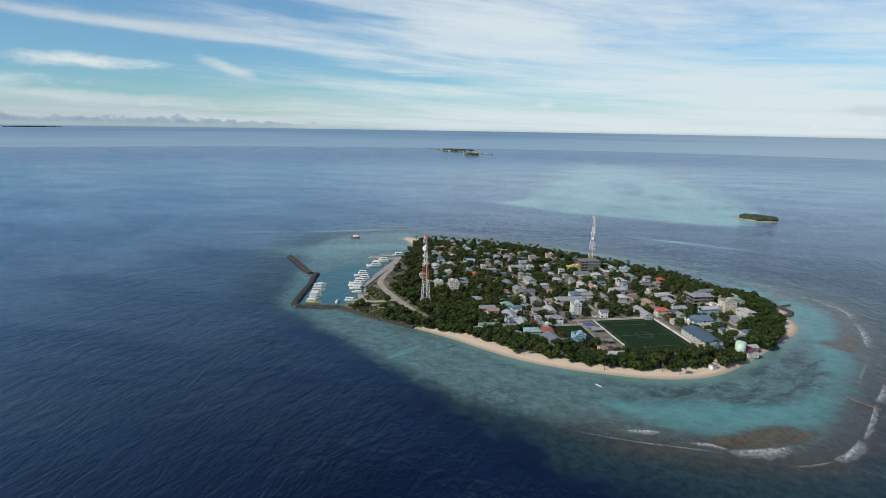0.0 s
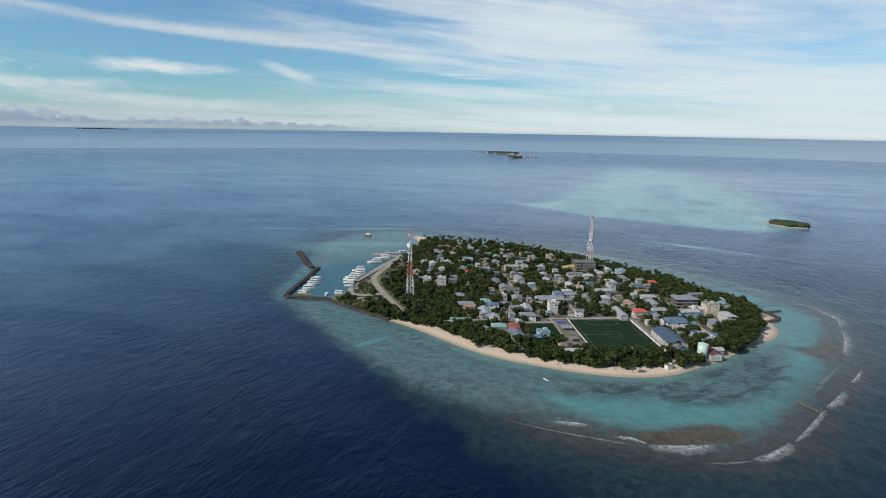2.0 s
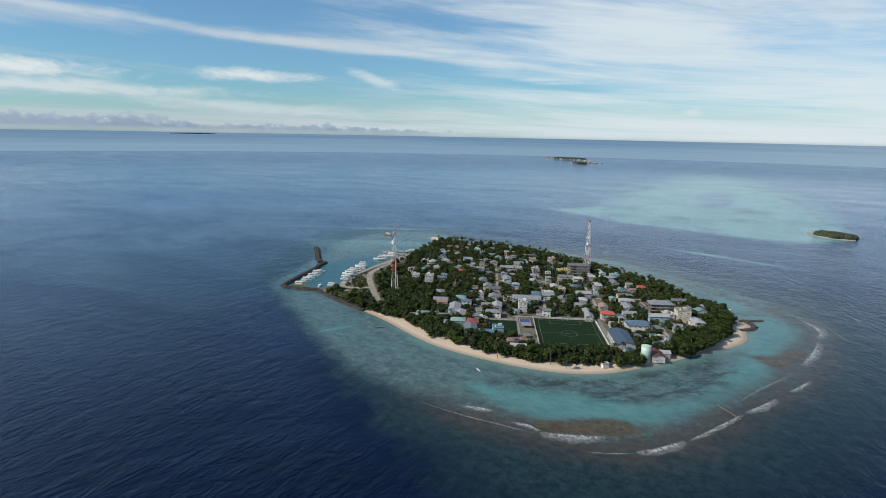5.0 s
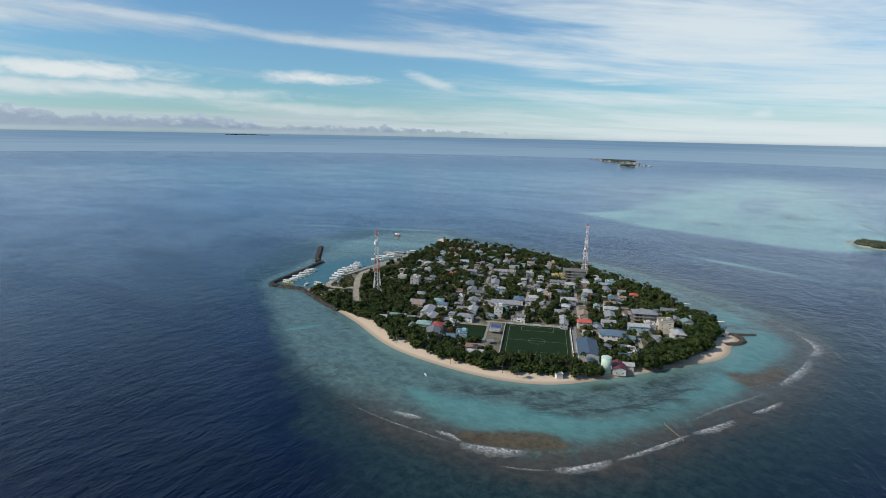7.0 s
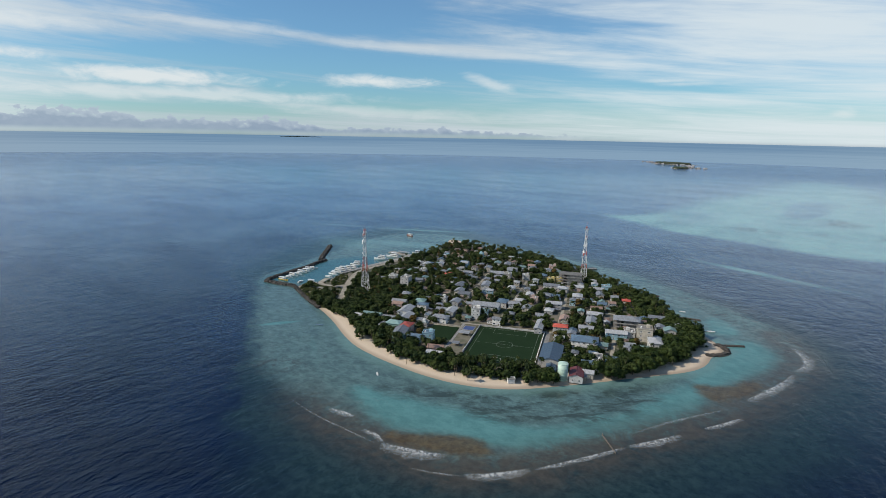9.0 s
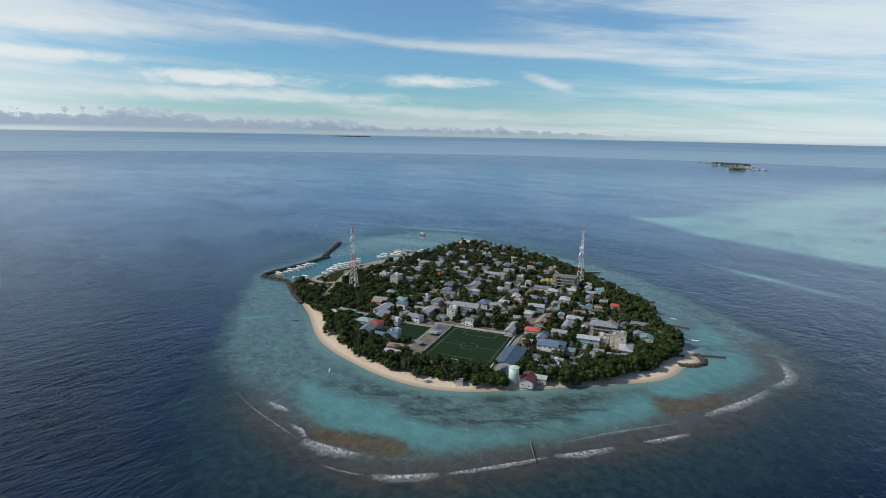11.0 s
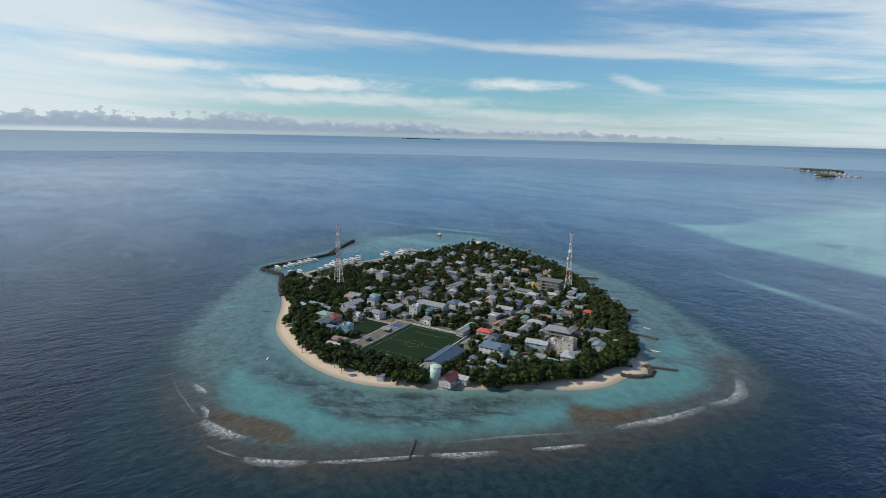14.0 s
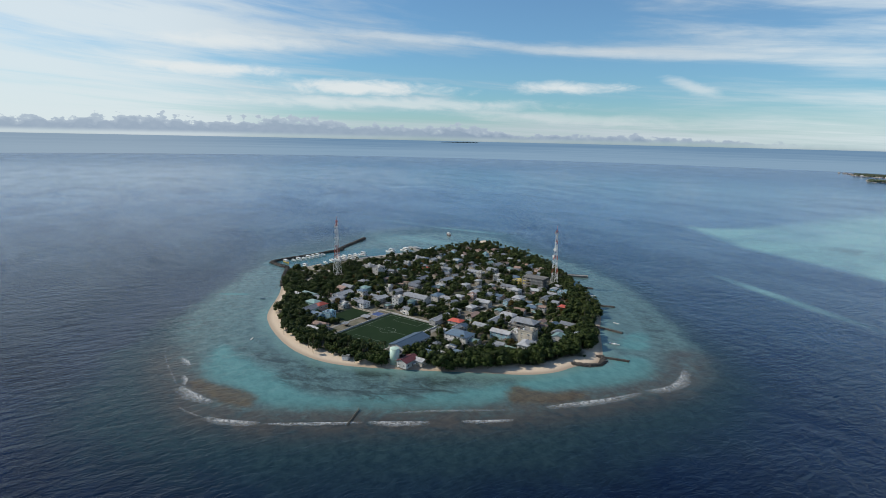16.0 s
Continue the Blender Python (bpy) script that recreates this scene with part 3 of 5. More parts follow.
U = Vector((math.cos(radians(AXIS)), math.sin(radians(AXIS)), 0))
V = Vector((-U.y, U.x, 0))
BLOCKED = []


def block(x, y, w, d, turn=AXIS, margin=0.0):
    """Keep trees out of a rectangle of the plan."""
    BLOCKED.append((x, y, w / 2 + margin, d / 2 + margin, radians(turn)))


def slab(name, x, y, w, d, z, thick, mat, label, category, kind="structure", turn=AXIS):
    bm = bmesh.new()
    box(bm, 0, 0, -thick, w, d, thick)
    ob = new(name, mesh_of(name, bm, mat))
    ob.matrix_basis = pose(x, y, z, 0, 0, turn)
    block(x, y, w, d, turn, 1.0)
    return tagged(ob, label, category, kind=kind)


FX, FY, FW, FL = 75.0, 470.0, 55.0, 75.0
pitch = slab("football_pitch", FX, FY, FW, FL, 1.62, 0.5, FIELD_GREEN, "dark green artificial turf football pitch with white lines", "pitch")


def line_part(x, y, w, d, parent, z=0.012):
    bm = bmesh.new()
    box(bm, x, y, 0.004, w, d, z - 0.004)
    return part("line", bm, LINE_WHITE, parent)


for s in (-1, 1):
    line_part(s * (FW / 2 - 3), 0, 0.25, FL - 6, pitch)
    line_part(0, s * (FL / 2 - 3), FW - 6, 0.25, pitch)
    line_part(0, s * (FL / 2 - 13), 28, 0.25, pitch)
    for e in (-1, 1):
        line_part(e * 14, s * (FL / 2 - 8), 0.25, 10, pitch)
line_part(0, 0, FW - 6, 0.25, pitch)
bm = bmesh.new()
steps = 40
for i in range(steps):
    a0, a1 = 2 * math.pi * i / steps, 2 * math.pi * (i + 1) / steps
    bm.faces.new([bm.verts.new((r * math.cos(a), r * math.sin(a), 0.014)) for r, a in ((7.0, a0), (7.0, a1), (6.72, a1), (6.72, a0))])
part("centre_circle", bm, LINE_WHITE, pitch)


def goal(x, y, turn):
    g = thing("football_goal", pose(x, y, 1.62, 0, 0, turn), "white metal football goal frame standing on turf", "goal", "goals on the pitch")
    for s in (-1, 1):
        part("post", rod(bmesh.new(), (s * 3, 0, 0), (s * 3, 0, 2.2), 0.07), STEEL_WHITE, g)
        part("brace", rod(bmesh.new(), (s * 3, 0, 2.2), (s * 3, 1.4, 0), 0.04), STEEL_WHITE, g)
    part("crossbar", rod(bmesh.new(), (-3, 0, 2.2), (3, 0, 2.2), 0.07), STEEL_WHITE, g)


for s in (-1, 1):
    q = Vector((FX, FY, 0)) + V * s * (FL / 2 - 3)
    goal(q.x, q.y, AXIS + (0 if s > 0 else 180))


def wall_run(name, a, b, tall, thick, mat, label):
    """A low wall with coping and piers between two points."""
    a, b = Vector((*a, 0)), Vector((*b, 0))
    mid, long = (a + b) / 2, (b - a).length
    turn = math.degrees(math.atan2(b.y - a.y, b.x - a.x))
    w = thing(name, pose(mid.x, mid.y, 1.4, 0, 0, turn), label, "wall")
    bm = bmesh.new()
    box(bm, 0, 0, 0, long, thick, tall)
    part("panel", bm, mat, w)
    bm = bmesh.new()
    box(bm, 0, 0, tall + 0.003, long + 0.1, thick + 0.25, 0.15)
    part("coping", bm, mat, w)
    count = max(2, int(long / 6))
    for i in range(count + 1):
        bm = bmesh.new()
        box(bm, -long / 2 + long * i / count, 0, 0, thick + 0.35, thick + 0.35, tall + 0.35)
        part("pier", bm, mat, w)
    block(mid.x, mid.y, long, 2.0, turn, 0.5)
    return w


def plan(u, v):
    q = Vector((FX, FY, 0)) + U * u + V * v
    return q.x, q.y


hw, hl = FW / 2 + 1.2, FL / 2 + 1.2
PITCH_WALL = "white painted low concrete wall round the football pitch"
wall_run("boundary_wall", plan(-hw, hl), plan(hw, hl), 1.3, 0.3, WHITE_WALL, PITCH_WALL)
wall_run("boundary_wall", plan(-hw, -hl), plan(-hw, hl - 1), 1.3, 0.3, WHITE_WALL, PITCH_WALL)
wall_run("boundary_wall", plan(hw, -hl), plan(hw, hl - 1), 1.3, 0.3, WHITE_WALL, PITCH_WALL)
slab("path_beside_pitch", *plan(hw + 3.2, 2), 4.0, FL, 1.6, 0.4, CONCRETE, "pale concrete path beside the pitch", "path")
slab("path_behind_pitch", *plan(-2, hl + 2.6), FW + 36, 2.8, 1.58, 0.4, SAND_TRACK, "pale sandy lane behind the pitch wall", "path")
slab("sports_yard", *plan(-hw - 8, 2), 11, 66, 1.58, 0.4, YARD, "worn sandy yard between two pitches", "yard")
small = slab("small_pitch", *plan(-hw - 28, 12), 24, 32, 1.6, 0.4, FIELD_GREEN, "small dark green turf pitch with a pale wall", "pitch")
slab("lane_between_pitches", *plan(-hw - 15.2, 4), 2.6, 72, 1.6, 0.4, CONCRETE, "narrow pale concrete lane", "path")
wall_run("boundary_wall", plan(-hw - 41, 29), plan(-hw - 15, 29), 1.3, 0.3, CREAM_WALL, "pale plastered wall behind a small pitch")
court = slab("play_court", *plan(-hw - 8, 29), 9, 10, 1.68, 0.4, COURT_BLUE, "small blue painted play court with pale border", "court")
for s in (-1, 1):
    bm = bmesh.new()
    box(bm, s * 4.8, 0, -0.1, 0.6, 11, 0.3)
    part("kerb", bm, CONCRETE, court)
    bm = bmesh.new()
    box(bm, 0, s * 5.3, -0.1, 9, 0.6, 0.3)
    part("kerb", bm, CONCRETE, court)


def ribbon(name, points, wide, z, mat, label, category):
    """A paved strip along a bent line."""
    p = np.array(points, float)
    for _ in range(2):
        p = np.concatenate([p[:1], np.stack([0.75 * p[:-1] + 0.25 * p[1:], 0.25 * p[:-1] + 0.75 * p[1:]], 1).reshape(-1, 2), p[-1:]])
    t = np.gradient(p, axis=0)
    t /= np.hypot(t[:, 0], t[:, 1])[:, None]
    side = np.stack([-t[:, 1], t[:, 0]], 1) * wide / 2
    k = len(p)
    verts = np.concatenate([np.c_[p + side, np.full(k, z)], np.c_[p - side, np.full(k, z)], np.c_[p + side, np.full(k, z - 0.4)], np.c_[p - side, np.full(k, z - 0.4)]])
    faces = []
    for i in range(k - 1):
        faces += [(i, k + i, k + i + 1, i + 1), (i, i + 1, 2 * k + i + 1, 2 * k + i), (k + i, 3 * k + i, 3 * k + i + 1, k + i + 1)]
    for a, b in zip(p[:-1], p[1:]):
        block((a[0] + b[0]) / 2, (a[1] + b[1]) / 2, float(np.hypot(*(b - a))), wide, math.degrees(math.atan2(b[1] - a[1], b[0] - a[0])), 1.0)
    return tagged(new(name, raw_mesh(name, verts, faces, mat)), label, category, kind="structure")


ribbon("harbour_track", [(-108, 455), (-135, 488), (-157, 515), (-177, 541), (-193, 568), (-196, 621), (-198, 665)], 6.5, 1.60, SAND_TRACK, "pale sandy track along the harbour", "track")
ribbon("quay_road", [(-203, 545), (-203, 600), (-203, 690)], 7, 1.64, CONCRETE, "worn pale concrete quay along the harbour", "quay")
ribbon("west_track", [(-150, 512), (-168, 500), (-186, 497), (-196, 520)], 6, 1.55, SAND_TRACK, "pale sandy track on open ground", "track")
for name, a, b, wide in (("lane", (-95, 590), (95, 668), 3.0), ("lane", (-75, 535), (150, 622), 3.0), ("lane", (-10, 520), (-75, 690), 3.0), ("lane", (95, 525), (20, 720), 3.0), ("lane", (-110, 660), (30, 715), 3.0), ("lane", (160, 480), (120, 600), 3.0), ("lane", (40, 520), (-20, 690), 2.6)):
    ribbon(name, [a, ((a[0] + b[0]) / 2 + 2, (a[1] + b[1]) / 2 - 2), b], wide, 1.55, SAND_TRACK, "narrow sandy village lane between houses", "lane")

# ---- breakwaters, sea walls and groynes: cores with piled rocks ----
rng = random.Random(5)


def rocks(name, points, wide, tall, label, category, size=1.3, mat=ROCK):
    p = [Vector((*q, 0)) for q in points]
    w = thing(name, pose(p[0].x, p[0].y, 0), label, category)
    core, pile = bmesh.new(), bmesh.new()
    rings = []
    for i, q in enumerate(p):
        d = (p[min(i + 1, len(p) - 1)] - p[max(i - 1, 0)]).normalized()
        s = Vector((-d.y, d.x, 0))
        q = q - p[0]
        rings.append([core.verts.new(q + s * wide * k + Vector((0, 0, z))) for k, z in ((-0.62, -1.5), (-0.26, tall * 0.85), (0.26, tall * 0.85), (0.62, -1.5))])
    for a, b in zip(rings[:-1], rings[1:]):
        for i in range(4):
            core.faces.new((a[i], a[(i + 1) % 4], b[(i + 1) % 4], b[i]))
    core.faces.new(rings[0])
    core.faces.new(rings[-1][::-1])
    for a, b in zip(p[:-1], p[1:]):
        d = (b - a).normalized()
        s = Vector((-d.y, d.x, 0))
        for _ in range(int((b - a).length * wide / (size * size) * 1.1)):
            k = rng.uniform(-0.56, 0.56)
            z = tall * (0.9 if abs(k) < 0.26 else 0.9 - (abs(k) - 0.26) / 0.36)
            q = a + d * rng.uniform(0, (b - a).length) + s * wide * k - p[0]
            m = Matrix.Translation((q.x, q.y, z - 0.2)) @ Euler([rng.uniform(0, 6) for _ in range(3)]).to_matrix().to_4x4()
            m = m @ Matrix.Diagonal([size * rng.uniform(0.5, 1.1) for _ in range(3)] + [1])
            bmesh.ops.create_icosphere(pile, subdivisions=1, radius=0.62, matrix=m)
    bmesh.ops.recalc_face_normals(core, faces=core.faces)
    part("core", core, mat, w)
    tagged(part("rock_armour", pile, ROCK, w), kind="stuff")
    return w


BREAK = "dark rock breakwater standing in shallow water"
rocks("breakwater", [(-201, 476), (-222, 471), (-241, 468), (-247, 476), (-256, 515), (-262, 545), (-270, 568), (-274, 586)], 7.0, 2.4, BREAK, "breakwater")
rocks("breakwater", [(-281, 584), (-300, 604), (-322, 631), (-344, 656)], 7.0, 2.4, "detached dark rock breakwater off the harbour mouth", "breakwater")
rocks("seawall", [(-201, 476), (-178, 465), (-157, 455.5), (-138, 448), (-118, 441)], 4.5, 2.2, "dark rock sea wall along the shore", "sea wall")
rocks("seawall", [(210, 556), (219, 563), (223, 572), (220, 582), (212, 588)], 5.0, 1.8, "curved dark rock wall holding a sandy head", "sea wall")
GROYNE = "narrow dark rock groyne running out from the beach"
for pts in ([(210, 584), (220, 591), (231, 598)], [(160, 640), (172, 644), (186, 647)], [(116, 694), (130, 706)], [(52, 726), (68, 744)]):
    rocks("groyne", pts, 3.2, 1.3, GROYNE, "groyne", 0.9)
quay = thing("pier", pose(14, 767, 0, 0, 0, 46), "pale concrete pier on rock edges", "pier")
part("deck", box(bmesh.new(), 0, 0, -1.5, 40, 6, 3.2), CONCRETE, quay)
for s in (-1, 1):
    part("edge_beam", box(bmesh.new(), 0, s * 3.2, -1.5, 40, 0.5, 3.5), RAW_CONCRETE, quay)
quay = thing("pier", pose(-224, 683, 0, 0, 0, 2), "low pale concrete pier in the harbour", "pier")
part("deck", box(bmesh.new(), 0, 0, -1.5, 40, 9, 2.9), CONCRETE, quay)
part("shelter_roof", box(bmesh.new(), 4, 1, 3.8, 18, 5, 0.25), TIN_LIGHT, quay)
for i in range(4):
    part("post", rod(bmesh.new(), (-4 + i * 5.4, 1, 1.3), (-4 + i * 5.4, 1, 3.85), 0.15), TIMBER, quay)
pipe = thing("outfall_posts", pose(197, 379, 0), "dark line of old timber posts on the reef edge", "posts")
for i in range(14):
    t = i / 13
    part("post", rod(bmesh.new(), (-6 + 13 * t, 7 - 14 * t, -1), (-6 + 13 * t, 7 - 14 * t, 1.2 + 0.5 * rng.random()), 0.22, 0.18), TIMBER, pipe)
part("beam", rod(bmesh.new(), (-6, 7, 0.7), (7, -7, 0.7), 0.25), TIMBER, pipe)


# ---- breaking waves on the reef edge ----
foam, n, b = material("sea_foam", 0.7)
p = n.coords()
lace = n.smooth(n.noise(p, 0.45, 8.0, 0.75, 0.9), 0.36, 0.64)
cover = n.mul(n.math("POWER", n.attr("edge"), 1.2), n.add(0.06, n.mul(lace, 0.90)))
n.put(b.inputs["Base Color"], n.mix(n.noise(p, 0.6), (0.50, 0.54, 0.56), (0.72, 0.74, 0.75)))
n.put(b.inputs["Alpha"], cover)


def breaker(points, wide, seed, full=1.0):
    """Foam of a breaking wave: a crest along a bent line and a lacy trail on its seaward side."""
    p = np.array(points, float)
    for _ in range(3):
        p = np.concatenate([p[:1], np.stack([0.75 * p[:-1] + 0.25 * p[1:], 0.25 * p[:-1] + 0.75 * p[1:]], 1).reshape(-1, 2), p[-1:]])
    r = random.Random(seed)
    t = np.gradient(p, axis=0)
    t /= np.hypot(t[:, 0], t[:, 1])[:, None]
    side = np.stack([t[:, 1], -t[:, 0]], 1)
    verts, edge, faces, k, across = [], [], [], len(p), 6
    for i in range(k):
        taper = math.sin(math.pi * (i + 0.2) / (k - 0.6))
        span = wide * (0.45 + 0.55 * taper) * r.uniform(0.85, 1.15)
        for j in range(across):
            f = j / (across - 1)
            off = -0.15 * wide + span * f
            z = 0.05 + 0.7 * taper * max(0, 1 - abs(f - 0.12) * 6)
            verts.append((*(p[i] + side[i] * off), z))
            edge.append(full * taper * (0.0 if j == 0 else 0.98 - 0.80 * f))
    for i in range(k - 1):
        for j in range(across - 1):
            c = i * across + j
            faces.append((c, c + 1, c + across + 1, c + across))
    me = raw_mesh("breaking_wave", verts, faces, foam, True)
    with_values(me, "edge", edge)
    tagged(new("breaking_wave", me), "white foam of a small wave breaking on the reef", "wave", "waves on the reef edge", "stuff")


for points, wide in (([(97, 300), (114, 305), (133, 313)], 10.0), ([(150, 304), (162, 315), (174, 330)], 6.5), ([(176, 331), (190, 354), (206, 382)], 3.6),
                     ([(207, 384), (217, 399), (227, 416)], 6.5), ([(236, 432), (243, 444), (252, 461)], 4.0), ([(250, 488), (256, 509), (264, 531), (270, 560)], 7.5),
                     ([(270, 564), (276, 585), (270, 606), (262, 622)], 9.0), ([(44, 309), (54, 312), (64, 312)], 5.5), ([(78, 304), (88, 306), (97, 302)], 4.0),
                     ([(15, 302), (44, 298), (76, 298), (96, 298)], 1.3), ([(125, 292), (139, 297), (151, 304)], 1.5), ([(204, 399), (215, 424), (229, 447), (243, 470)], 2.2)):
    breaker(points, wide, len(points) + int(points[0][0]), 1.0 if wide > 3 else 0.5)


# ---- lattice towers ----
def tower(x, y, tall, base, top, dishes, seed, red):
    r = random.Random(seed)
    w = thing("radio_tower", pose(x, y, 1.4, 0, 0, 30), "tall red and white banded lattice radio tower with white dishes", "tower", "radio towers")
    count = 14
    level = [tall * (1 - (1 - i / count) ** 1.15) for i in range(count + 1)]
    half = [(base + (top - base) * min(1.0, (z / (tall * 0.85)) ** 0.8)) / 2 for z in level]
    for i in range(count):
        bm = bmesh.new()
        z0, z1, a, b = level[i], level[i + 1], half[i], half[i + 1]
        corner = ((1, 1), (-1, 1), (-1, -1), (1, -1))
        thick = 0.21 - 0.007 * i
        for k in range(4):
            (p, q), (u, v) = corner[k], corner[(k + 1) % 4]
            rod(bm, (p * a, q * a, z0), (p * b, q * b, z1), thick, sides=5)
            rod(bm, (p * a, q * a, z0), (u * b, v * b, z1), 0.07, sides=4)
            rod(bm, (u * a, v * a, z0), (p * b, q * b, z1), 0.07, sides=4)
            rod(bm, (p * b, q * b, z1), (u * b, v * b, z1), 0.08, sides=4)
        part("lattice_section", bm, STEEL_RED if i in red else STEEL_WHITE, w)
    part("mast", rod(bmesh.new(), (0, 0, tall), (0, 0, tall + 5), 0.12, 0.05), STEEL_RED, w)
    part("ladder", box(bmesh.new(), half[0] * 0.2, 0, 0, 0.5, 0.25, tall * 0.97), STEEL_WHITE, w)
    for k, (z, size) in enumerate(dishes):
        a = radians(r.uniform(150, 260)) if k % 4 else radians(r.uniform(160, 200))
        reach = top / 2 + 0.9 + (base - top) / 2 * max(0, 1 - z / (tall * 0.85))
        bm = bmesh.new()
        m = pose(reach * math.cos(a), reach * math.sin(a), z) @ Euler((0, radians(90), a)).to_matrix().to_4x4()
        bmesh.ops.create_cone(bm, cap_ends=True, segments=14, radius1=size * 0.55, radius2=size, depth=size * 0.5, matrix=m)
        dish = part("dish", bm, STEEL_WHITE, w, "white round dish")
        part("mount_arm", rod(bmesh.new(), (reach * 0.5 * math.cos(a), reach * 0.5 * math.sin(a), z), (reach * math.cos(a), reach * math.sin(a), z), 0.1), STEEL_WHITE, dish)
    for k in range(9):
        a, z = 2.1 * k, tall * (0.80 if k < 3 else 0.66 if k < 6 else 0.93)
        bm = bmesh.new()
        box(bm, (top / 2 + 0.9) * math.cos(a), (top / 2 + 0.9) * math.sin(a), z, 0.45, 0.3, 2.4, math.degrees(a))
        part("panel_antenna", bm, STEEL_WHITE, w)
    for s in ((1, 1), (-1, 1), (-1, -1), (1, -1)):
        part("footing", box(bmesh.new(), s[0] * base / 2, s[1] * base / 2, -0.6, 1.6, 1.6, 1.0, bevel=0.1), CONCRETE, w)
    block(x, y, base + 3, base + 3, 30)


tower(-125, 511, 68, 8.0, 1.7, [(61, 2.3), (54, 2.3), (47, 1.5), (42, 0.9), (37, 1.0), (33, 1.0), (28, 0.8), (57, 0.8), (24, 1.0)], 3, (4, 5, 6, 12, 13))
tower(41.4, 707.6, 66, 8.0, 1.7, [(63, 1.5), (44, 1.7), (43, 1.3), (36, 1.5), (33, 1.2), (30, 1.2), (52, 1.2)], 8, (3, 6, 10, 13))


# ---- houses ----
def window_mesh(w, h):
    bm = bmesh.new()
    box(bm, 0, 0, 0, w, 0.10, h)
    k = len(bm.faces)
    box(bm, 0, -0.05, 0.10, w - 0.2, 0.06, h - 0.2)
    bm.faces.ensure_lookup_table()
    for f in bm.faces[k:]:
        f.material_index = 1
    box(bm, 0, -0.09, 0.10, 0.07, 0.05, h - 0.2)
    box(bm, 0, -0.10, -0.12, w + 0.3, 0.32, 0.10)
    return mesh_of("window", bm, (STEEL_WHITE, GLASS))


def door_mesh():
    bm = bmesh.new()
    box(bm, 0, 0, 0, 1.15, 0.12, 2.15)
    k = len(bm.faces)
    box(bm, 0, -0.05, 0, 0.95, 0.08, 2.05, bevel=0.02)
    bm.faces.ensure_lookup_table()
    for f in bm.faces[k:]:
        f.material_index = 1
    return mesh_of("door", bm, (STEEL_WHITE, TIMBER))


WINDOW, WIDE_WINDOW, DOOR = window_mesh(1.3, 1.3), window_mesh(2.2, 1.4), door_mesh()
MEMO = {}
house_rng = random.Random(11)


def roof_mesh(kind, w, d, mat, rise):
    key = (kind, w, d, mat.name, round(rise, 1))
    if key in MEMO:
        return MEMO[key]
    bm = bmesh.new()
    a, c, t = w / 2 + 0.6, d / 2 + 0.7, 0.16
    ridge = a if kind == "gable" else max(a - c * 0.9, 0.4)
    for z in (0.0, -t):
        e = [bm.verts.new(q) for q in ((-a, -c, z - 0.25), (a, -c, z - 0.25), (a, c, z - 0.25), (-a, c, z - 0.25), (-ridge, 0, rise + z), (ridge, 0, rise + z))]
        for f in ((0, 1, 5, 4), (2, 3, 4, 5)):
            bm.faces.new([e[i] for i in f])
        if kind == "hip":
            bm.faces.new([e[i] for i in (1, 2, 5)])
            bm.faces.new([e[i] for i in (3, 0, 4)])
        if z == 0:
            upper = e
    for i, j in ((0, 1), (1, 2), (2, 3), (3, 0)) if kind == "hip" else ((0, 1), (2, 3), (1, 5), (5, 2), (3, 4), (4, 0)):
        bm.faces.new((upper[i], upper[j], e[j], e[i]))
    bmesh.ops.recalc_face_normals(bm, faces=bm.faces)
    rod(bm, (-ridge, 0, rise + 0.04), (ridge, 0, rise + 0.04), 0.16, sides=4)
    MEMO[key] = mesh_of("roof", bm, mat)
    return MEMO[key]


COLOUR = {"white_plaster": "white", "cream_plaster": "cream", "blue_plaster": "pale blue", "green_plaster": "pale green", "pink_plaster": "pink", "yellow_plaster": "yellow"}
ROOFING = {"tin_roof": "grey metal gable", "pale_tin_roof": "pale grey metal", "blue_tin_roof": "faded blue metal", "green_tin_roof": "grey-green metal", "red_tin_roof": "bright red metal",
           "rusty_roof": "rusty metal", "dark_red_roof": "dark red metal", "concrete": "flat concrete", "raw_concrete": "bare concrete"}
HOUSES = []


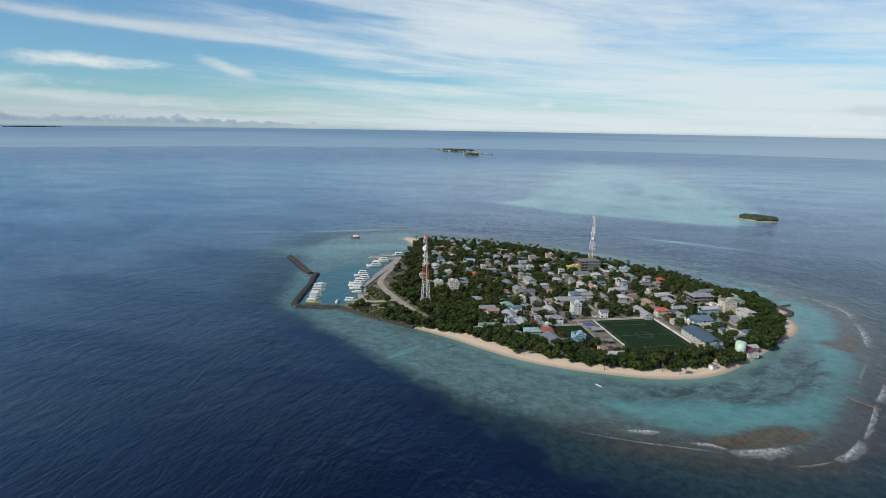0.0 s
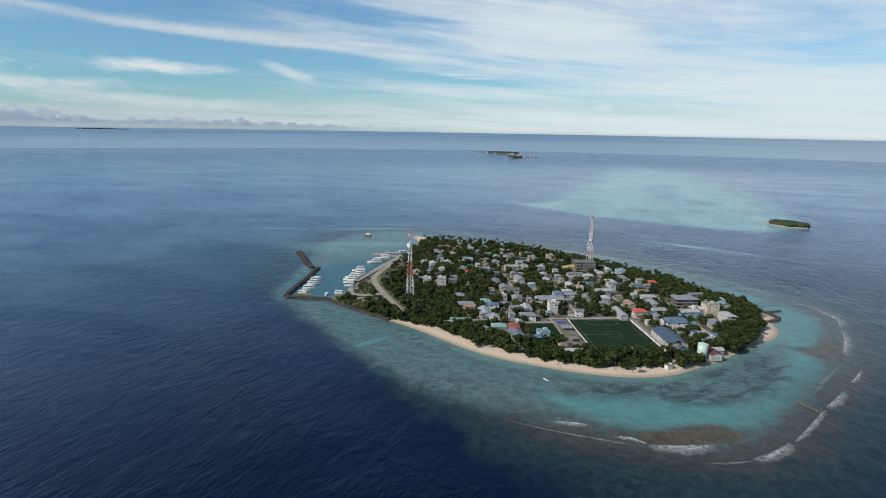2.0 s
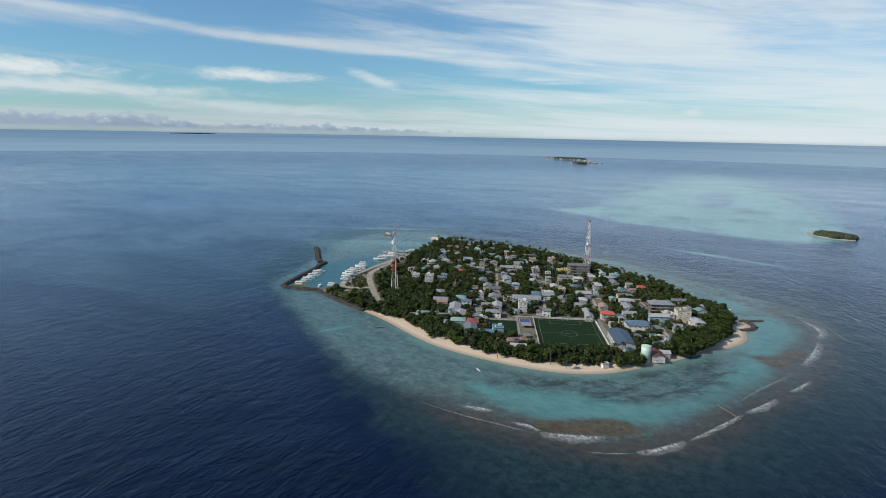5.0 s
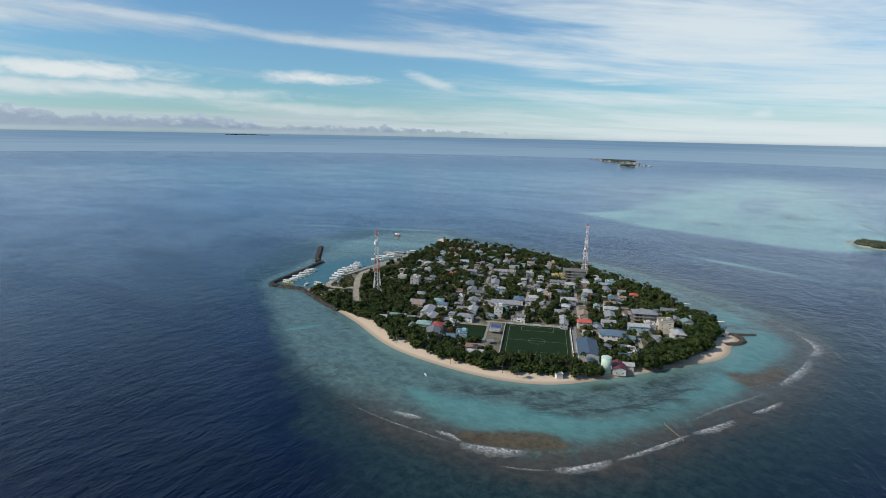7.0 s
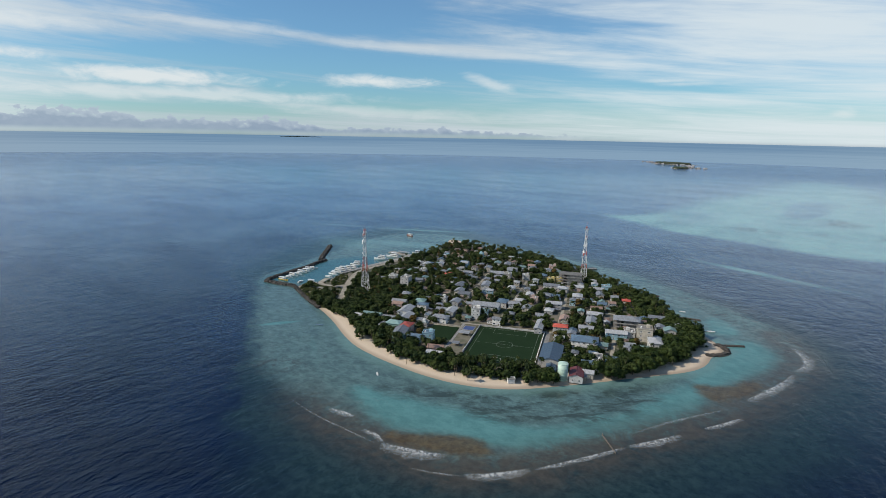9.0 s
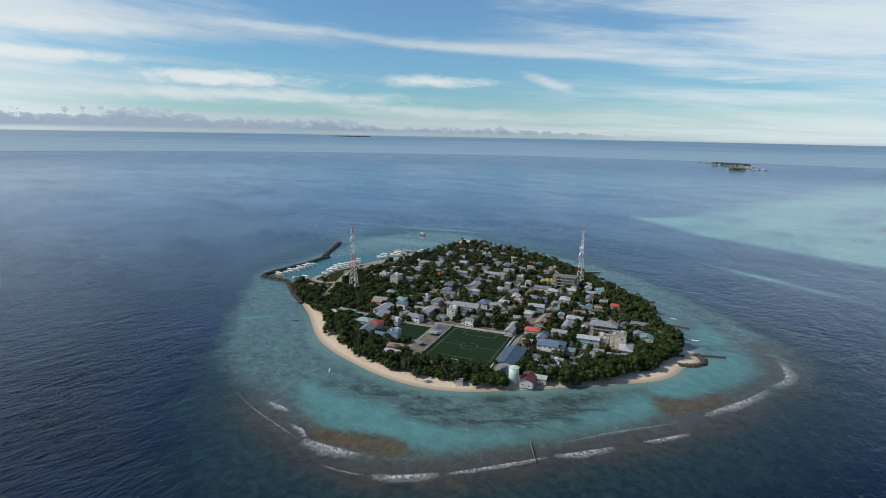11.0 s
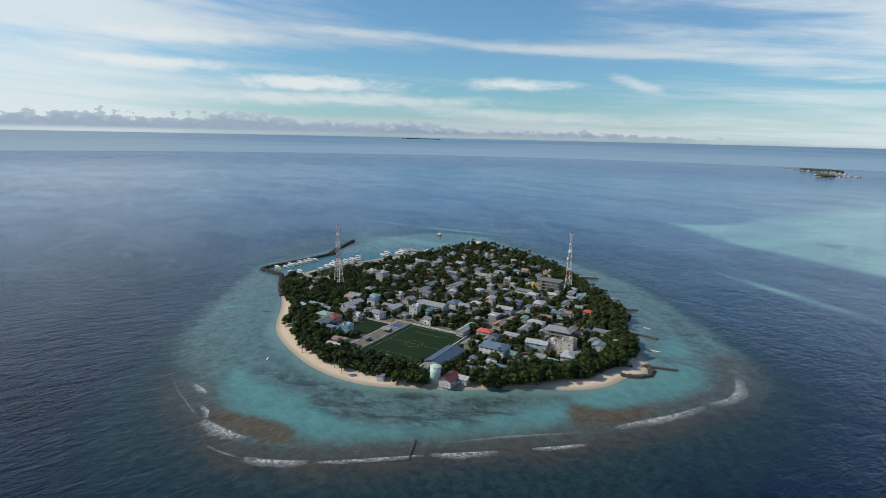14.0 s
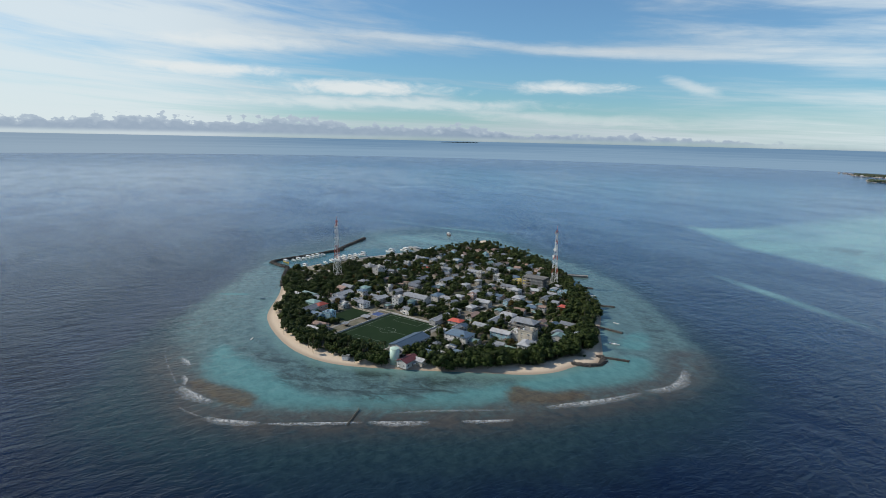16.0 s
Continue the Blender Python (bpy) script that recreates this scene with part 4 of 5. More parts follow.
def house(x, y, w, d, h, kind, wall, roof, turn=None, openings=True):
    """A village house: walls, roof, doors and windows by storey, and a porch or roof tank."""
    r = house_rng
    if turn is None:
        w, d = w * 0.88, d * 0.94
    turn = AXIS + r.choice((0, 90)) + r.uniform(-5, 5) if turn is None else turn
    storeys = max(1, round(h / 3.3))
    words = {1: "one-storey", 2: "two-storey", 3: "three-storey"}.get(storeys, "tall")
    ob = thing("house", pose(x, y, 1.35, 0, 0, turn), f"{words} {COLOUR[wall.name]} house with a {ROOFING[roof.name].replace(' gable', '')} roof", "house", "village houses")
    bm = bmesh.new()
    box(bm, 0, 0, -0.3, w, d, h + 0.3)
    rise = d / 2 * 0.36
    if kind == "gable":
        for s in (-1, 1):
            g = [bm.verts.new((s * (w / 2 - e), v, z)) for e in (0, 0.25) for v, z in ((-d / 2, h), (d / 2, h), (0, h + rise * 0.86))]
            bm.faces.new(g[:3])
            bm.faces.new(g[3:][::-1])
            for i, j in ((0, 1), (1, 2), (2, 0)):
                bm.faces.new((g[i], g[j], g[3 + j], g[3 + i]))
        bmesh.ops.recalc_face_normals(bm, faces=bm.faces)
    part("wall", bm, wall, ob)
    if kind == "flat":
        bm = bmesh.new()
        box(bm, 0, 0, h + 0.003, w + 0.5, d + 0.5, 0.22)
        top = part("roof", bm, roof, ob)
        for s in (-1, 1):
            part("parapet", box(bmesh.new(), 0, s * (d / 2 + 0.1), h + 0.226, w + 0.4, 0.18, 0.7), wall, top)
            part("parapet", box(bmesh.new(), s * (w / 2 + 0.1), 0, h + 0.226, 0.18, d - 0.1, 0.7), wall, top)
        if w > 7:
            part("stair_head", box(bmesh.new(), w * 0.22, d * 0.15, h + 0.226, 3.0, 2.6, 2.1), wall, top)
            bm = rod(bmesh.new(), (-w * 0.25, -d * 0.2, h + 0.226), (-w * 0.25, -d * 0.2, h + 1.6), 0.7, 0.65, 10)
            part("water_tank", bm, STEEL_WHITE, top)
        for k in range(1, storeys):
            part("floor_band", box(bmesh.new(), 0, 0, k * h / storeys - 0.1, w + 0.25, d + 0.25, 0.2), wall, ob)
    else:
        part("roof", roof_mesh(kind, w, d, roof, rise), None, ob, at=pose(0, 0, h + 0.12))
        if w >= 12 and r.random() < 0.7:
            pw = w * r.uniform(0.35, 0.6)
            porch = part("porch_roof", box(bmesh.new(), r.uniform(-0.15, 0.15) * w, -d / 2 - 1.55, 2.55, pw, 2.6, 0.14), r.choice((TIN, TIN_LIGHT, TIN_RUST)), ob)
            for s in (-1, 1):
                part("porch_post", rod(bmesh.new(), (s * pw * 0.3, -d / 2 - 2.5, -0.2), (s * pw * 0.3, -d / 2 - 2.5, 2.56), 0.09), TIMBER, porch)
    if openings:
        for k in range(storeys):
            z = k * h / storeys + 1.0
            for s in (-1, 1):
                cols = max(2, int(w / 4.2))
                for i in range(cols):
                    u = (i + 0.5) / cols * w - w / 2
                    if k == 0 and s == -1 and i == cols // 2:
                        part("door", DOOR, None, ob, at=pose(u, s * d / 2, -0.02))
                    else:
                        part("window", WINDOW if (i + k) % 3 else WIDE_WINDOW, None, ob, at=pose(u, s * (d / 2), z, 0, 0, 0 if s < 0 else 180))
                for v in (-d / 4, d / 4):
                    part("window", WINDOW, None, ob, at=pose(s * w / 2, v, z, 0, 0, 90 * s))
    block(x, y, w, d, turn, -0.4)
    HOUSES.append((x, y, max(w, d)))
    return ob


house(-121, 552, 10, 9, 10, "flat", WHITE_WALL, CONCRETE)
house(-106, 557, 14, 10, 10, "flat", WHITE_WALL, CONCRETE)
house(-136, 555, 14, 8, 4, "gable", WHITE_WALL, TIN)
house(-146, 677, 14, 9, 5, "gable", WHITE_WALL, TIN_BLUE)
house(-144, 641, 14, 8, 5, "gable", CREAM_WALL, TIN_LIGHT)
house(-91, 618, 10, 8, 5, "hip", CREAM_WALL, TIN_RED)
house(-122, 607, 8, 8, 7, "flat", WHITE_WALL, CONCRETE)
house(-86, 638, 6, 6, 9, "flat", WHITE_WALL, CONCRETE)
house(-75, 521, 12, 9, 5, "hip", WHITE_WALL, TIN_LIGHT)
house(-62, 496, 16, 9, 5, "gable", CREAM_WALL, TIN)
house(-39, 479, 24, 11, 5, "gable", WHITE_WALL, TIN_LIGHT)
house(-45, 508, 12, 10, 6, "hip", GREEN_WALL, TIN_GREEN)
house(-27, 466, 18, 9, 4.5, "gable", WHITE_WALL, TIN_LIGHT)
house(-52, 586, 18, 10, 5, "gable", WHITE_WALL, TIN)
house(-39, 567, 14, 9, 5, "gable", CREAM_WALL, TIN)
house(-19, 532, 14, 9, 5, "gable", WHITE_WALL, TIN)
house(-5, 505, 18, 9, 5, "gable", WHITE_WALL, TIN_LIGHT)
house(-0, 482, 16, 10, 5.5, "hip", WHITE_WALL, TIN_LIGHT)
house(-54, 449, 20, 9, 5, "gable", GREEN_WALL, TIN_GREEN)
house(-62, 439, 8, 7, 5, "gable", WHITE_WALL, TIN_LIGHT)
house(-17, 438, 14, 10, 8, "hip", GREEN_WALL, TIN_GREEN)
house(-5, 441, 12, 9, 8, "hip", PINK_WALL, TIN_RED)
house(-1, 428, 18, 11, 7, "gable", GREEN_WALL, TIN)
house(-27, 434, 12, 8, 4.5, "gable", WHITE_WALL, TIN_LIGHT)
house(12, 430, 16, 8, 5, "gable", BLUE_WALL, TIN_BLUE)
house(20, 439, 10, 9, 7, "flat", BLUE_WALL, TIN_BLUE)
house(-37, 453, 14, 8, 4.5, "gable", WHITE_WALL, TIN_LIGHT)
house(-112, 682, 12, 8, 5, "gable", WHITE_WALL, TIN_BLUE)
house(-77, 639, 12, 8, 5, "gable", WHITE_WALL, TIN)
house(-28, 561, 14, 9, 5, "gable", WHITE_WALL, TIN)
house(-29, 604, 20, 9, 6, "gable", WHITE_WALL, TIN)
house(-49, 660, 18, 10, 5, "gable", WHITE_WALL, TIN_LIGHT)
house(-41, 683, 13, 13, 6, "gable", WHITE_WALL, TIN_LIGHT)
house(-64, 710, 16, 8, 5, "gable", CREAM_WALL, TIN_LIGHT)
house(-32, 657, 10, 8, 7, "flat", WHITE_WALL, CONCRETE)
house(-78, 708, 12, 8, 5, "gable", WHITE_WALL, TIN_GREEN)
house(-72, 676, 12, 9, 5, "gable", CREAM_WALL, TIN)
house(-14, 669, 10, 8, 6, "flat", WHITE_WALL, CONCRETE)
house(-1, 686, 12, 10, 5, "hip", WHITE_WALL, TIN_BLUE)
house(-8, 713, 12, 8, 5, "gable", WHITE_WALL, TIN)
house(16, 674, 10, 8, 6, "flat", YELLOW_WALL, CONCRETE)
house(24, 679, 9, 8, 7, "flat", YELLOW_WALL, CONCRETE)
house(28, 651, 20, 9, 5, "gable", WHITE_WALL, TIN)
house(44, 646, 12, 9, 6, "hip", WHITE_WALL, TIN_LIGHT)
house(54, 665, 12, 8, 5, "gable", PINK_WALL, TIN_LIGHT)
house(69, 628, 14, 10, 6, "hip", WHITE_WALL, TIN_LIGHT)
house(75, 671, 12, 7, 5, "gable", WHITE_WALL, TIN_LIGHT)
house(84, 652, 16, 8, 5, "gable", CREAM_WALL, TIN)
house(100, 651, 8, 8, 5, "gable", WHITE_WALL, TIN)
house(114, 647, 9, 8, 5, "hip", CREAM_WALL, TIN_RED)
house(19, 560, 14, 10, 6, "hip", WHITE_WALL, TIN_BLUE)
house(13, 539, 30, 13, 6, "gable", WHITE_WALL, TIN)
house(19, 512, 9, 9, 10, "flat", WHITE_WALL, CONCRETE)
house(38, 591, 8, 8, 6, "flat", PINK_WALL, CONCRETE)
house(41, 612, 12, 9, 5, "hip", WHITE_WALL, TIN)
house(27, 602, 12, 8, 5, "gable", CREAM_WALL, TIN_LIGHT)
house(62, 587, 17, 9, 6, "gable", WHITE_WALL, TIN_LIGHT)
house(31, 564, 14, 9, 5, "gable", WHITE_WALL, TIN_LIGHT)
house(47, 559, 14, 9, 5, "gable", CREAM_WALL, TIN)
house(80, 522, 28, 7, 5, "gable", WHITE_WALL, TIN_LIGHT)
house(107, 581, 16, 9, 6, "hip", WHITE_WALL, TIN_LIGHT)
house(100, 602, 12, 8, 5, "gable", CREAM_WALL, TIN_RUST)
house(99, 619, 10, 8, 5, "gable", WHITE_WALL, TIN_BLUE)
house(89, 553, 16, 8, 5, "gable", CREAM_WALL, TIN_RUST)
house(97, 528, 14, 9, 6, "hip", WHITE_WALL, TIN_RED)
house(111, 563, 18, 9, 5, "gable", WHITE_WALL, TIN)
house(115, 542, 14, 8, 5, "gable", WHITE_WALL, TIN_LIGHT)
house(109, 527, 8, 7, 5, "gable", WHITE_WALL, TIN_BLUE)
house(141, 544, 20, 9, 6, "gable", BLUE_WALL, TIN_LIGHT)
house(149, 554, 12, 9, 6, "flat", WHITE_WALL, CONCRETE)
house(161, 556, 14, 12, 11, "flat", CREAM_WALL, RAW_CONCRETE)
house(174, 542, 16, 10, 7, "hip", WHITE_WALL, TIN_LIGHT)
house(176, 577, 10, 10, 7, "gable", WHITE_WALL, TIN_GREEN)
house(180, 593, 18, 9, 5, "gable", CREAM_WALL, TIN)
house(165, 586, 10, 8, 5, "gable", WHITE_WALL, TIN)
house(155, 611, 16, 8, 5, "gable", CREAM_WALL, TIN)
house(149, 482, 16, 8, 5, "flat", WHITE_WALL, CONCRETE)
house(158, 487, 10, 8, 5, "gable", BLUE_WALL, TIN_BLUE)
house(148, 447, 15, 9, 4.6, "gable", WHITE_WALL, TIN_DARK, AXIS + 90)
house(149, 469, 14, 9, 5, "gable", WHITE_WALL, TIN_BLUE)
house(153, 455, 9, 7, 4, "gable", CREAM_WALL, TIN_LIGHT)
house(128, 447, 20, 6, 4, "gable", WHITE_WALL, TIN_BLUE)
house(41, 422, 14, 8, 5, "gable", PINK_WALL, TIN_RUST)
house(47, 413, 14, 7, 4.5, "gable", WHITE_WALL, TIN_LIGHT)
house(115, 412, 5, 3.5, 2.6, "flat", WHITE_WALL, CONCRETE, AXIS + 20, False)


def lean_to(x, y, w, d, turn, mat):
    """A low open shed: a sloping sheet roof on posts with a back wall."""
    s = thing("shed", pose(x, y, 1.35, 0, 0, turn), "low open shed with a weathered metal roof", "shed", "sheds among houses")
    bm = bmesh.new()
    box(bm, 0, 0, 0, w, d, 0.12)
    ob = part("roof", bm, mat, s, at=pose(0, 0, 2.7, 6))
    part("back_wall", box(bmesh.new(), 0, d / 2 - 0.2, -0.3, w * 0.95, 0.18, 2.9), CREAM_WALL, s)
    for k in (-1, 1):
        part("post", rod(bmesh.new(), (k * w * 0.45, -d * 0.45, -0.3), (k * w * 0.45, -d * 0.45, 2.6), 0.09), TIMBER, s)
    block(x, y, w, d, turn, 0.6)


# small sheds that fill the yards between the houses
shed_rng = random.Random(21)
def yard_spot(reach, deep):
    """A free place among the houses, or None."""
    for _ in range(60):
        x, y = shed_rng.uniform(-165, 190), shed_rng.uniform(450, 775)
        shore_gap = deep - (14 if y > 640 else 0)
        if (x < -60 and y < 545) or float(signed(np.array([(x, y)]), SHORE)[0]) < shore_gap:
            continue
        if all(abs((x - bx) * math.cos(a) + (y - by) * math.sin(a)) > hw0 + reach or abs((y - by) * math.cos(a) - (x - bx) * math.sin(a)) > hd0 + reach for bx, by, hw0, hd0, a in BLOCKED):
            return x, y
    return None


for k in range(125):
    spot = yard_spot(4.6 if k < 60 else 3.7, 38)
    if spot:
        roof = shed_rng.choice((TIN, TIN, TIN, TIN_LIGHT, TIN_LIGHT, TIN_BLUE, TIN_RUST, TIN_RUST, TIN_GREEN))
        wide = shed_rng.uniform(8, 12) if k < 60 else shed_rng.uniform(6.5, 9)
        house(*spot, wide, wide * shed_rng.uniform(0.68, 0.8), shed_rng.choice((3.2, 3.6, 4.0, 6.2)), shed_rng.choice(("gable", "gable", "hip", "flat") if k % 3 == 0 else ("gable", "hip")), shed_rng.choice((WHITE_WALL, WHITE_WALL, CREAM_WALL, CREAM_WALL, BLUE_WALL, PINK_WALL)), roof)
for _ in range(60):
    spot = yard_spot(3.2, 34)
    if spot:
        lean_to(*spot, shed_rng.uniform(4, 7), shed_rng.uniform(3.4, 5), AXIS + shed_rng.choice((0, 90, 180)), shed_rng.choice((TIN, TIN, TIN_LIGHT, TIN_BLUE, TIN_RUST, TIN_RUST, TIN_GREEN)))


lean_to(*plan(-hw - 8, 12), 9, 6, AXIS, TIN_LIGHT)
lean_to(*plan(-hw - 9, -14), 6, 5, AXIS, TIN)


def frame_building(x, y, w, d, storeys, turn, label, cover=None):
    """An unfinished block: floor slabs on columns with some infill walls."""
    ob = thing("unfinished_building", pose(x, y, 1.35, 0, 0, turn), label, "building")
    for k in range(storeys + 1):
        part("floor_slab", box(bmesh.new(), 0, 0, k * 3.3 - (0.3 if k == 0 else 0), w, d, 0.3, bevel=0.03), RAW_CONCRETE, ob)
    nx, ny = int(w / 4.5) + 1, int(d / 5) + 1
    for k in range(storeys):
        for i in range(nx):
            for j in range(ny):
                if 0 < i < nx - 1 and 0 < j < ny - 1:
                    continue
                part("column", box(bmesh.new(), -w / 2 + 0.4 + (w - 0.8) * i / (nx - 1), -d / 2 + 0.4 + (d - 0.8) * j / (ny - 1), k * 3.3 + 0.303, 0.45, 0.45, 2.99), RAW_CONCRETE, ob)
        for j in (-1, 1):
            part("infill_wall", box(bmesh.new(), -w * 0.15 * j, j * (d / 2 - 1.2), k * 3.3 + 0.303, w * 0.55, 0.2, 2.99), CONCRETE, ob)
            part("railing", box(bmesh.new(), 0, j * (d / 2 - 0.1), k * 3.3 + 0.303, w - 0.9, 0.12, 0.9), CONCRETE, ob)
    if cover:
        part("roof", roof_mesh("hip", w, d, cover, 2.4), cover, ob, at=pose(0, 0, storeys * 3.3 + 0.7))
    block(x, y, w, d, turn, 1.5)


frame_building(36, 683, 26, 16, 4, AXIS, "unfinished four-storey grey concrete frame building")
frame_building(140, 572, 22, 13, 3, AXIS, "three-storey grey concrete building with a dark hipped roof", TIN)


# ---- sports hall, meeting hall, water tank ----
hall = thing("sports_hall", pose(119, 466, 1.35, 0, 0, AXIS + 90), "large pale sports hall with a blue metal gable roof", "hall")
L, W, H = 34.0, 15.0, 6.2
bm = bmesh.new()
box(bm, 0, 0, -0.3, L, W, H + 0.3)
for s in (-1, 1):
    g = [bm.verts.new((s * (L / 2 - e), v, z)) for e in (0, 0.25) for v, z in ((-W / 2, H), (W / 2, H), (0, H + 1.9))]
    bm.faces.new(g[:3])
    bm.faces.new(g[3:][::-1])
part("wall", bm, WHITE_WALL, hall)
part("roof", roof_mesh("gable", L, W, TIN_BLUE, 2.2), None, hall, at=pose(0, 0, H + 0.15))
for i in range(6):
    for s in (-1, 1):
        part("buttress", box(bmesh.new(), -L / 2 + 3 + i * 6, s * (W / 2 + 0.2), -0.3, 0.5, 0.5, H + 0.2), WHITE_WALL, hall)
        part("window", WIDE_WINDOW, None, hall, at=pose(-L / 2 + 5.8 + i * 5.6, s * W / 2, 4.2, 0, 0, 0 if s < 0 else 180))
part("door", DOOR, None, hall, at=pose(-L / 2, 0, 0, 0, 0, -90))
block(119, 466, L, W, AXIS + 90, 1.0)

house(127, 510, 21, 14, 6.4, "hip", WHITE_WALL, TIN_BLUE, AXIS)

tank = thing("water_tank", pose(140.5, 440, 1.2), "tall mint green cylindrical water tank on the ground", "tank")
bm = bmesh.new()
rod(bm, (0, 0, -0.3), (0, 0, 12.0), 3.6, sides=32)
for f in bm.faces:
    f.smooth = len(f.verts) == 4
part("shell", bm, TANK_GREEN, tank)
part("domed_top", rod(bmesh.new(), (0, 0, 12.0), (0, 0, 12.9), 3.65, 0.8, 32), TANK_GREEN, tank)
for z in (0.2, 4.0, 8.0, 11.8):
    part("hoop", rod(bmesh.new(), (0, 0, z), (0, 0, z + 0.18), 3.68, sides=32), TANK_GREEN, tank)
part("ladder", box(bmesh.new(), 3.75, 0, 0, 0.12, 0.5, 12.6), STEEL_WHITE, tank)
block(140.5, 440, 9, 9)
block(150, 445, 26, 22)


# ---- boats ----
def boat(x, y, z, turn, long, hull, decks, label, group):
    w = long * 0.27
    ob = thing("boat", pose(x, y, z, 0, 0, turn), label, "boat", group)
    bm = bmesh.new()
    stations = ((-0.5, 0.80, 0.0), (-0.2, 1.0, 0.0), (0.15, 0.92, 0.05), (0.36, 0.55, 0.16), (0.5, 0.03, 0.34))
    rings = []
    for sx, sw, lift in stations:
        free = 0.085 * long * (1 + lift * 1.6)
        rings.append([bm.verts.new((sx * long, k * w / 2 * sw * f, zz)) for k, f, zz in ((-1, 0.55, -0.35), (-1, 1.0, free), (1, 1.0, free), (1, 0.55, -0.35))])
    for a, c in zip(rings[:-1], rings[1:]):
        for i in range(4):
            bm.faces.new((a[i], a[(i + 1) % 4], c[(i + 1) % 4], c[i]))
    bm.faces.new(rings[0])
    bm.faces.new(rings[-1][::-1])
    bmesh.ops.recalc_face_normals(bm, faces=bm.faces)
    part("hull", bm, hull, ob)
    base = 0.085 * long
    for k in range(decks):
        cl, cw, ch = long * (0.56 - 0.14 * k), w * (0.78 - 0.1 * k), 0.1 * long if long < 12 else 2.2
        cabin = part("cabin", box(bmesh.new(), -long * 0.1, 0, base + k * (ch + 0.15), cl, cw, ch, bevel=0.12), HULL, ob)
        for s in (-1, 1):
            part("cabin_window", box(bmesh.new(), -long * 0.1, s * cw / 2, base + k * (ch + 0.15) + ch * 0.45, cl * 0.85, 0.06, ch * 0.33), GLASS, cabin)
        part("deck_roof", box(bmesh.new(), -long * 0.12, 0, base + (k + 1) * (ch + 0.15) - 0.15, cl * 1.12, cw * 1.1, 0.14), HULL, cabin)
    if decks:
        part("mast", rod(bmesh.new(), (-long * 0.05, 0, base + decks * 2.2), (-long * 0.05, 0, base + decks * 2.2 + long * 0.12), 0.07), STEEL_WHITE, ob)
    else:
        for sx in (-0.25, 0.05):
            part("thwart", box(bmesh.new(), sx * long, 0, base - 0.02, 0.35, w * 0.85, 0.1), TIMBER, ob)


SAFARI, SMALL = "white two-deck safari boat moored in the harbour", "small white cabin boat moored at the breakwater"
for x, y, t, l, dk in ((-222, 592, 20, 17, 2), (-214, 577, 15, 17, 2), (-213, 568, 14, 15, 2), (-214, 559, 12, 18, 2), (-212, 550, 10, 17, 2), (-209, 540, 8, 13, 1), (-203, 528, 5, 11, 1), (-222, 638, 20, 19, 2), (-220, 661, 15, 20, 2), (-212, 704, 30, 14, 1)):
    boat(x, y, 0, t + 180, l, HULL, dk, SAFARI, "boats along the quay")
for x, y, t, l, hull in ((-250, 545, 20, 11, HULL), (-249, 537, 18, 13, HULL), (-245, 529, 15, 12, HULL), (-243, 521, 18, 14, HULL), (-241, 513, 16, 11, HULL), (-239, 505, 14, 13, HULL), (-237, 497, 16, 10, HULL)):
    boat(x, y, 0, t, l, hull, 1, SMALL, "boats at the breakwater")
boat(-232, 485, 0, 5, 15, HULL_YELLOW, 1, "yellow wooden work boat moored in the harbour", "boats at the breakwater")
boat(-210, 492, 0, 100, 9, HULL, 1, SMALL, "boats at the breakwater")
boat(-198, 499, 0, 10, 13, HULL, 1, SMALL, "boats at the breakwater")
boat(-310, 803, 0, 170, 15, HULL_RED, 1, "red-brown cargo boat anchored off the harbour", "boats at anchor")
for x, y, t, l, hull in ((-80, 408, 30, 7, HULL_BLUE), (32, 365, 140, 5, HULL), (200, 619, 20, 9, HULL), (165, 665, 10, 6, HULL), (89, 720, 15, 7, HULL)):
    boat(x, y, 0, t, l, hull, 0, "small open boat floating on the shallow lagoon", "boats on the lagoon")


# ---- trees ----
def tri_mesh(name, verts, tris, mats, index=None):
    """A mesh of triangles from arrays."""
    me = bpy.data.meshes.new(name)
    verts, tris = np.asarray(verts, np.float32), np.asarray(tris, np.int32)
    me.vertices.add(len(verts))
    me.vertices.foreach_set("co", verts.ravel())
    me.loops.add(tris.size)
    me.loops.foreach_set("vertex_index", tris.ravel())
    me.polygons.add(len(tris))
    me.polygons.foreach_set("loop_start", np.arange(0, tris.size, 3, dtype=np.int32))
    if index is not None:
        me.polygons.foreach_set("material_index", np.asarray(index, np.int32))
    for m in mats:
        me.materials.append(m)
    me.update(calc_edges=True)
    return me


def triangles(bm):
    bmesh.ops.triangulate(bm, faces=bm.faces)
    bm.verts.index_update()
    v = np.array([q.co[:] for q in bm.verts])
    f = np.array([[q.index for q in t.verts] for t in bm.faces])
    bm.free()
    return v, f


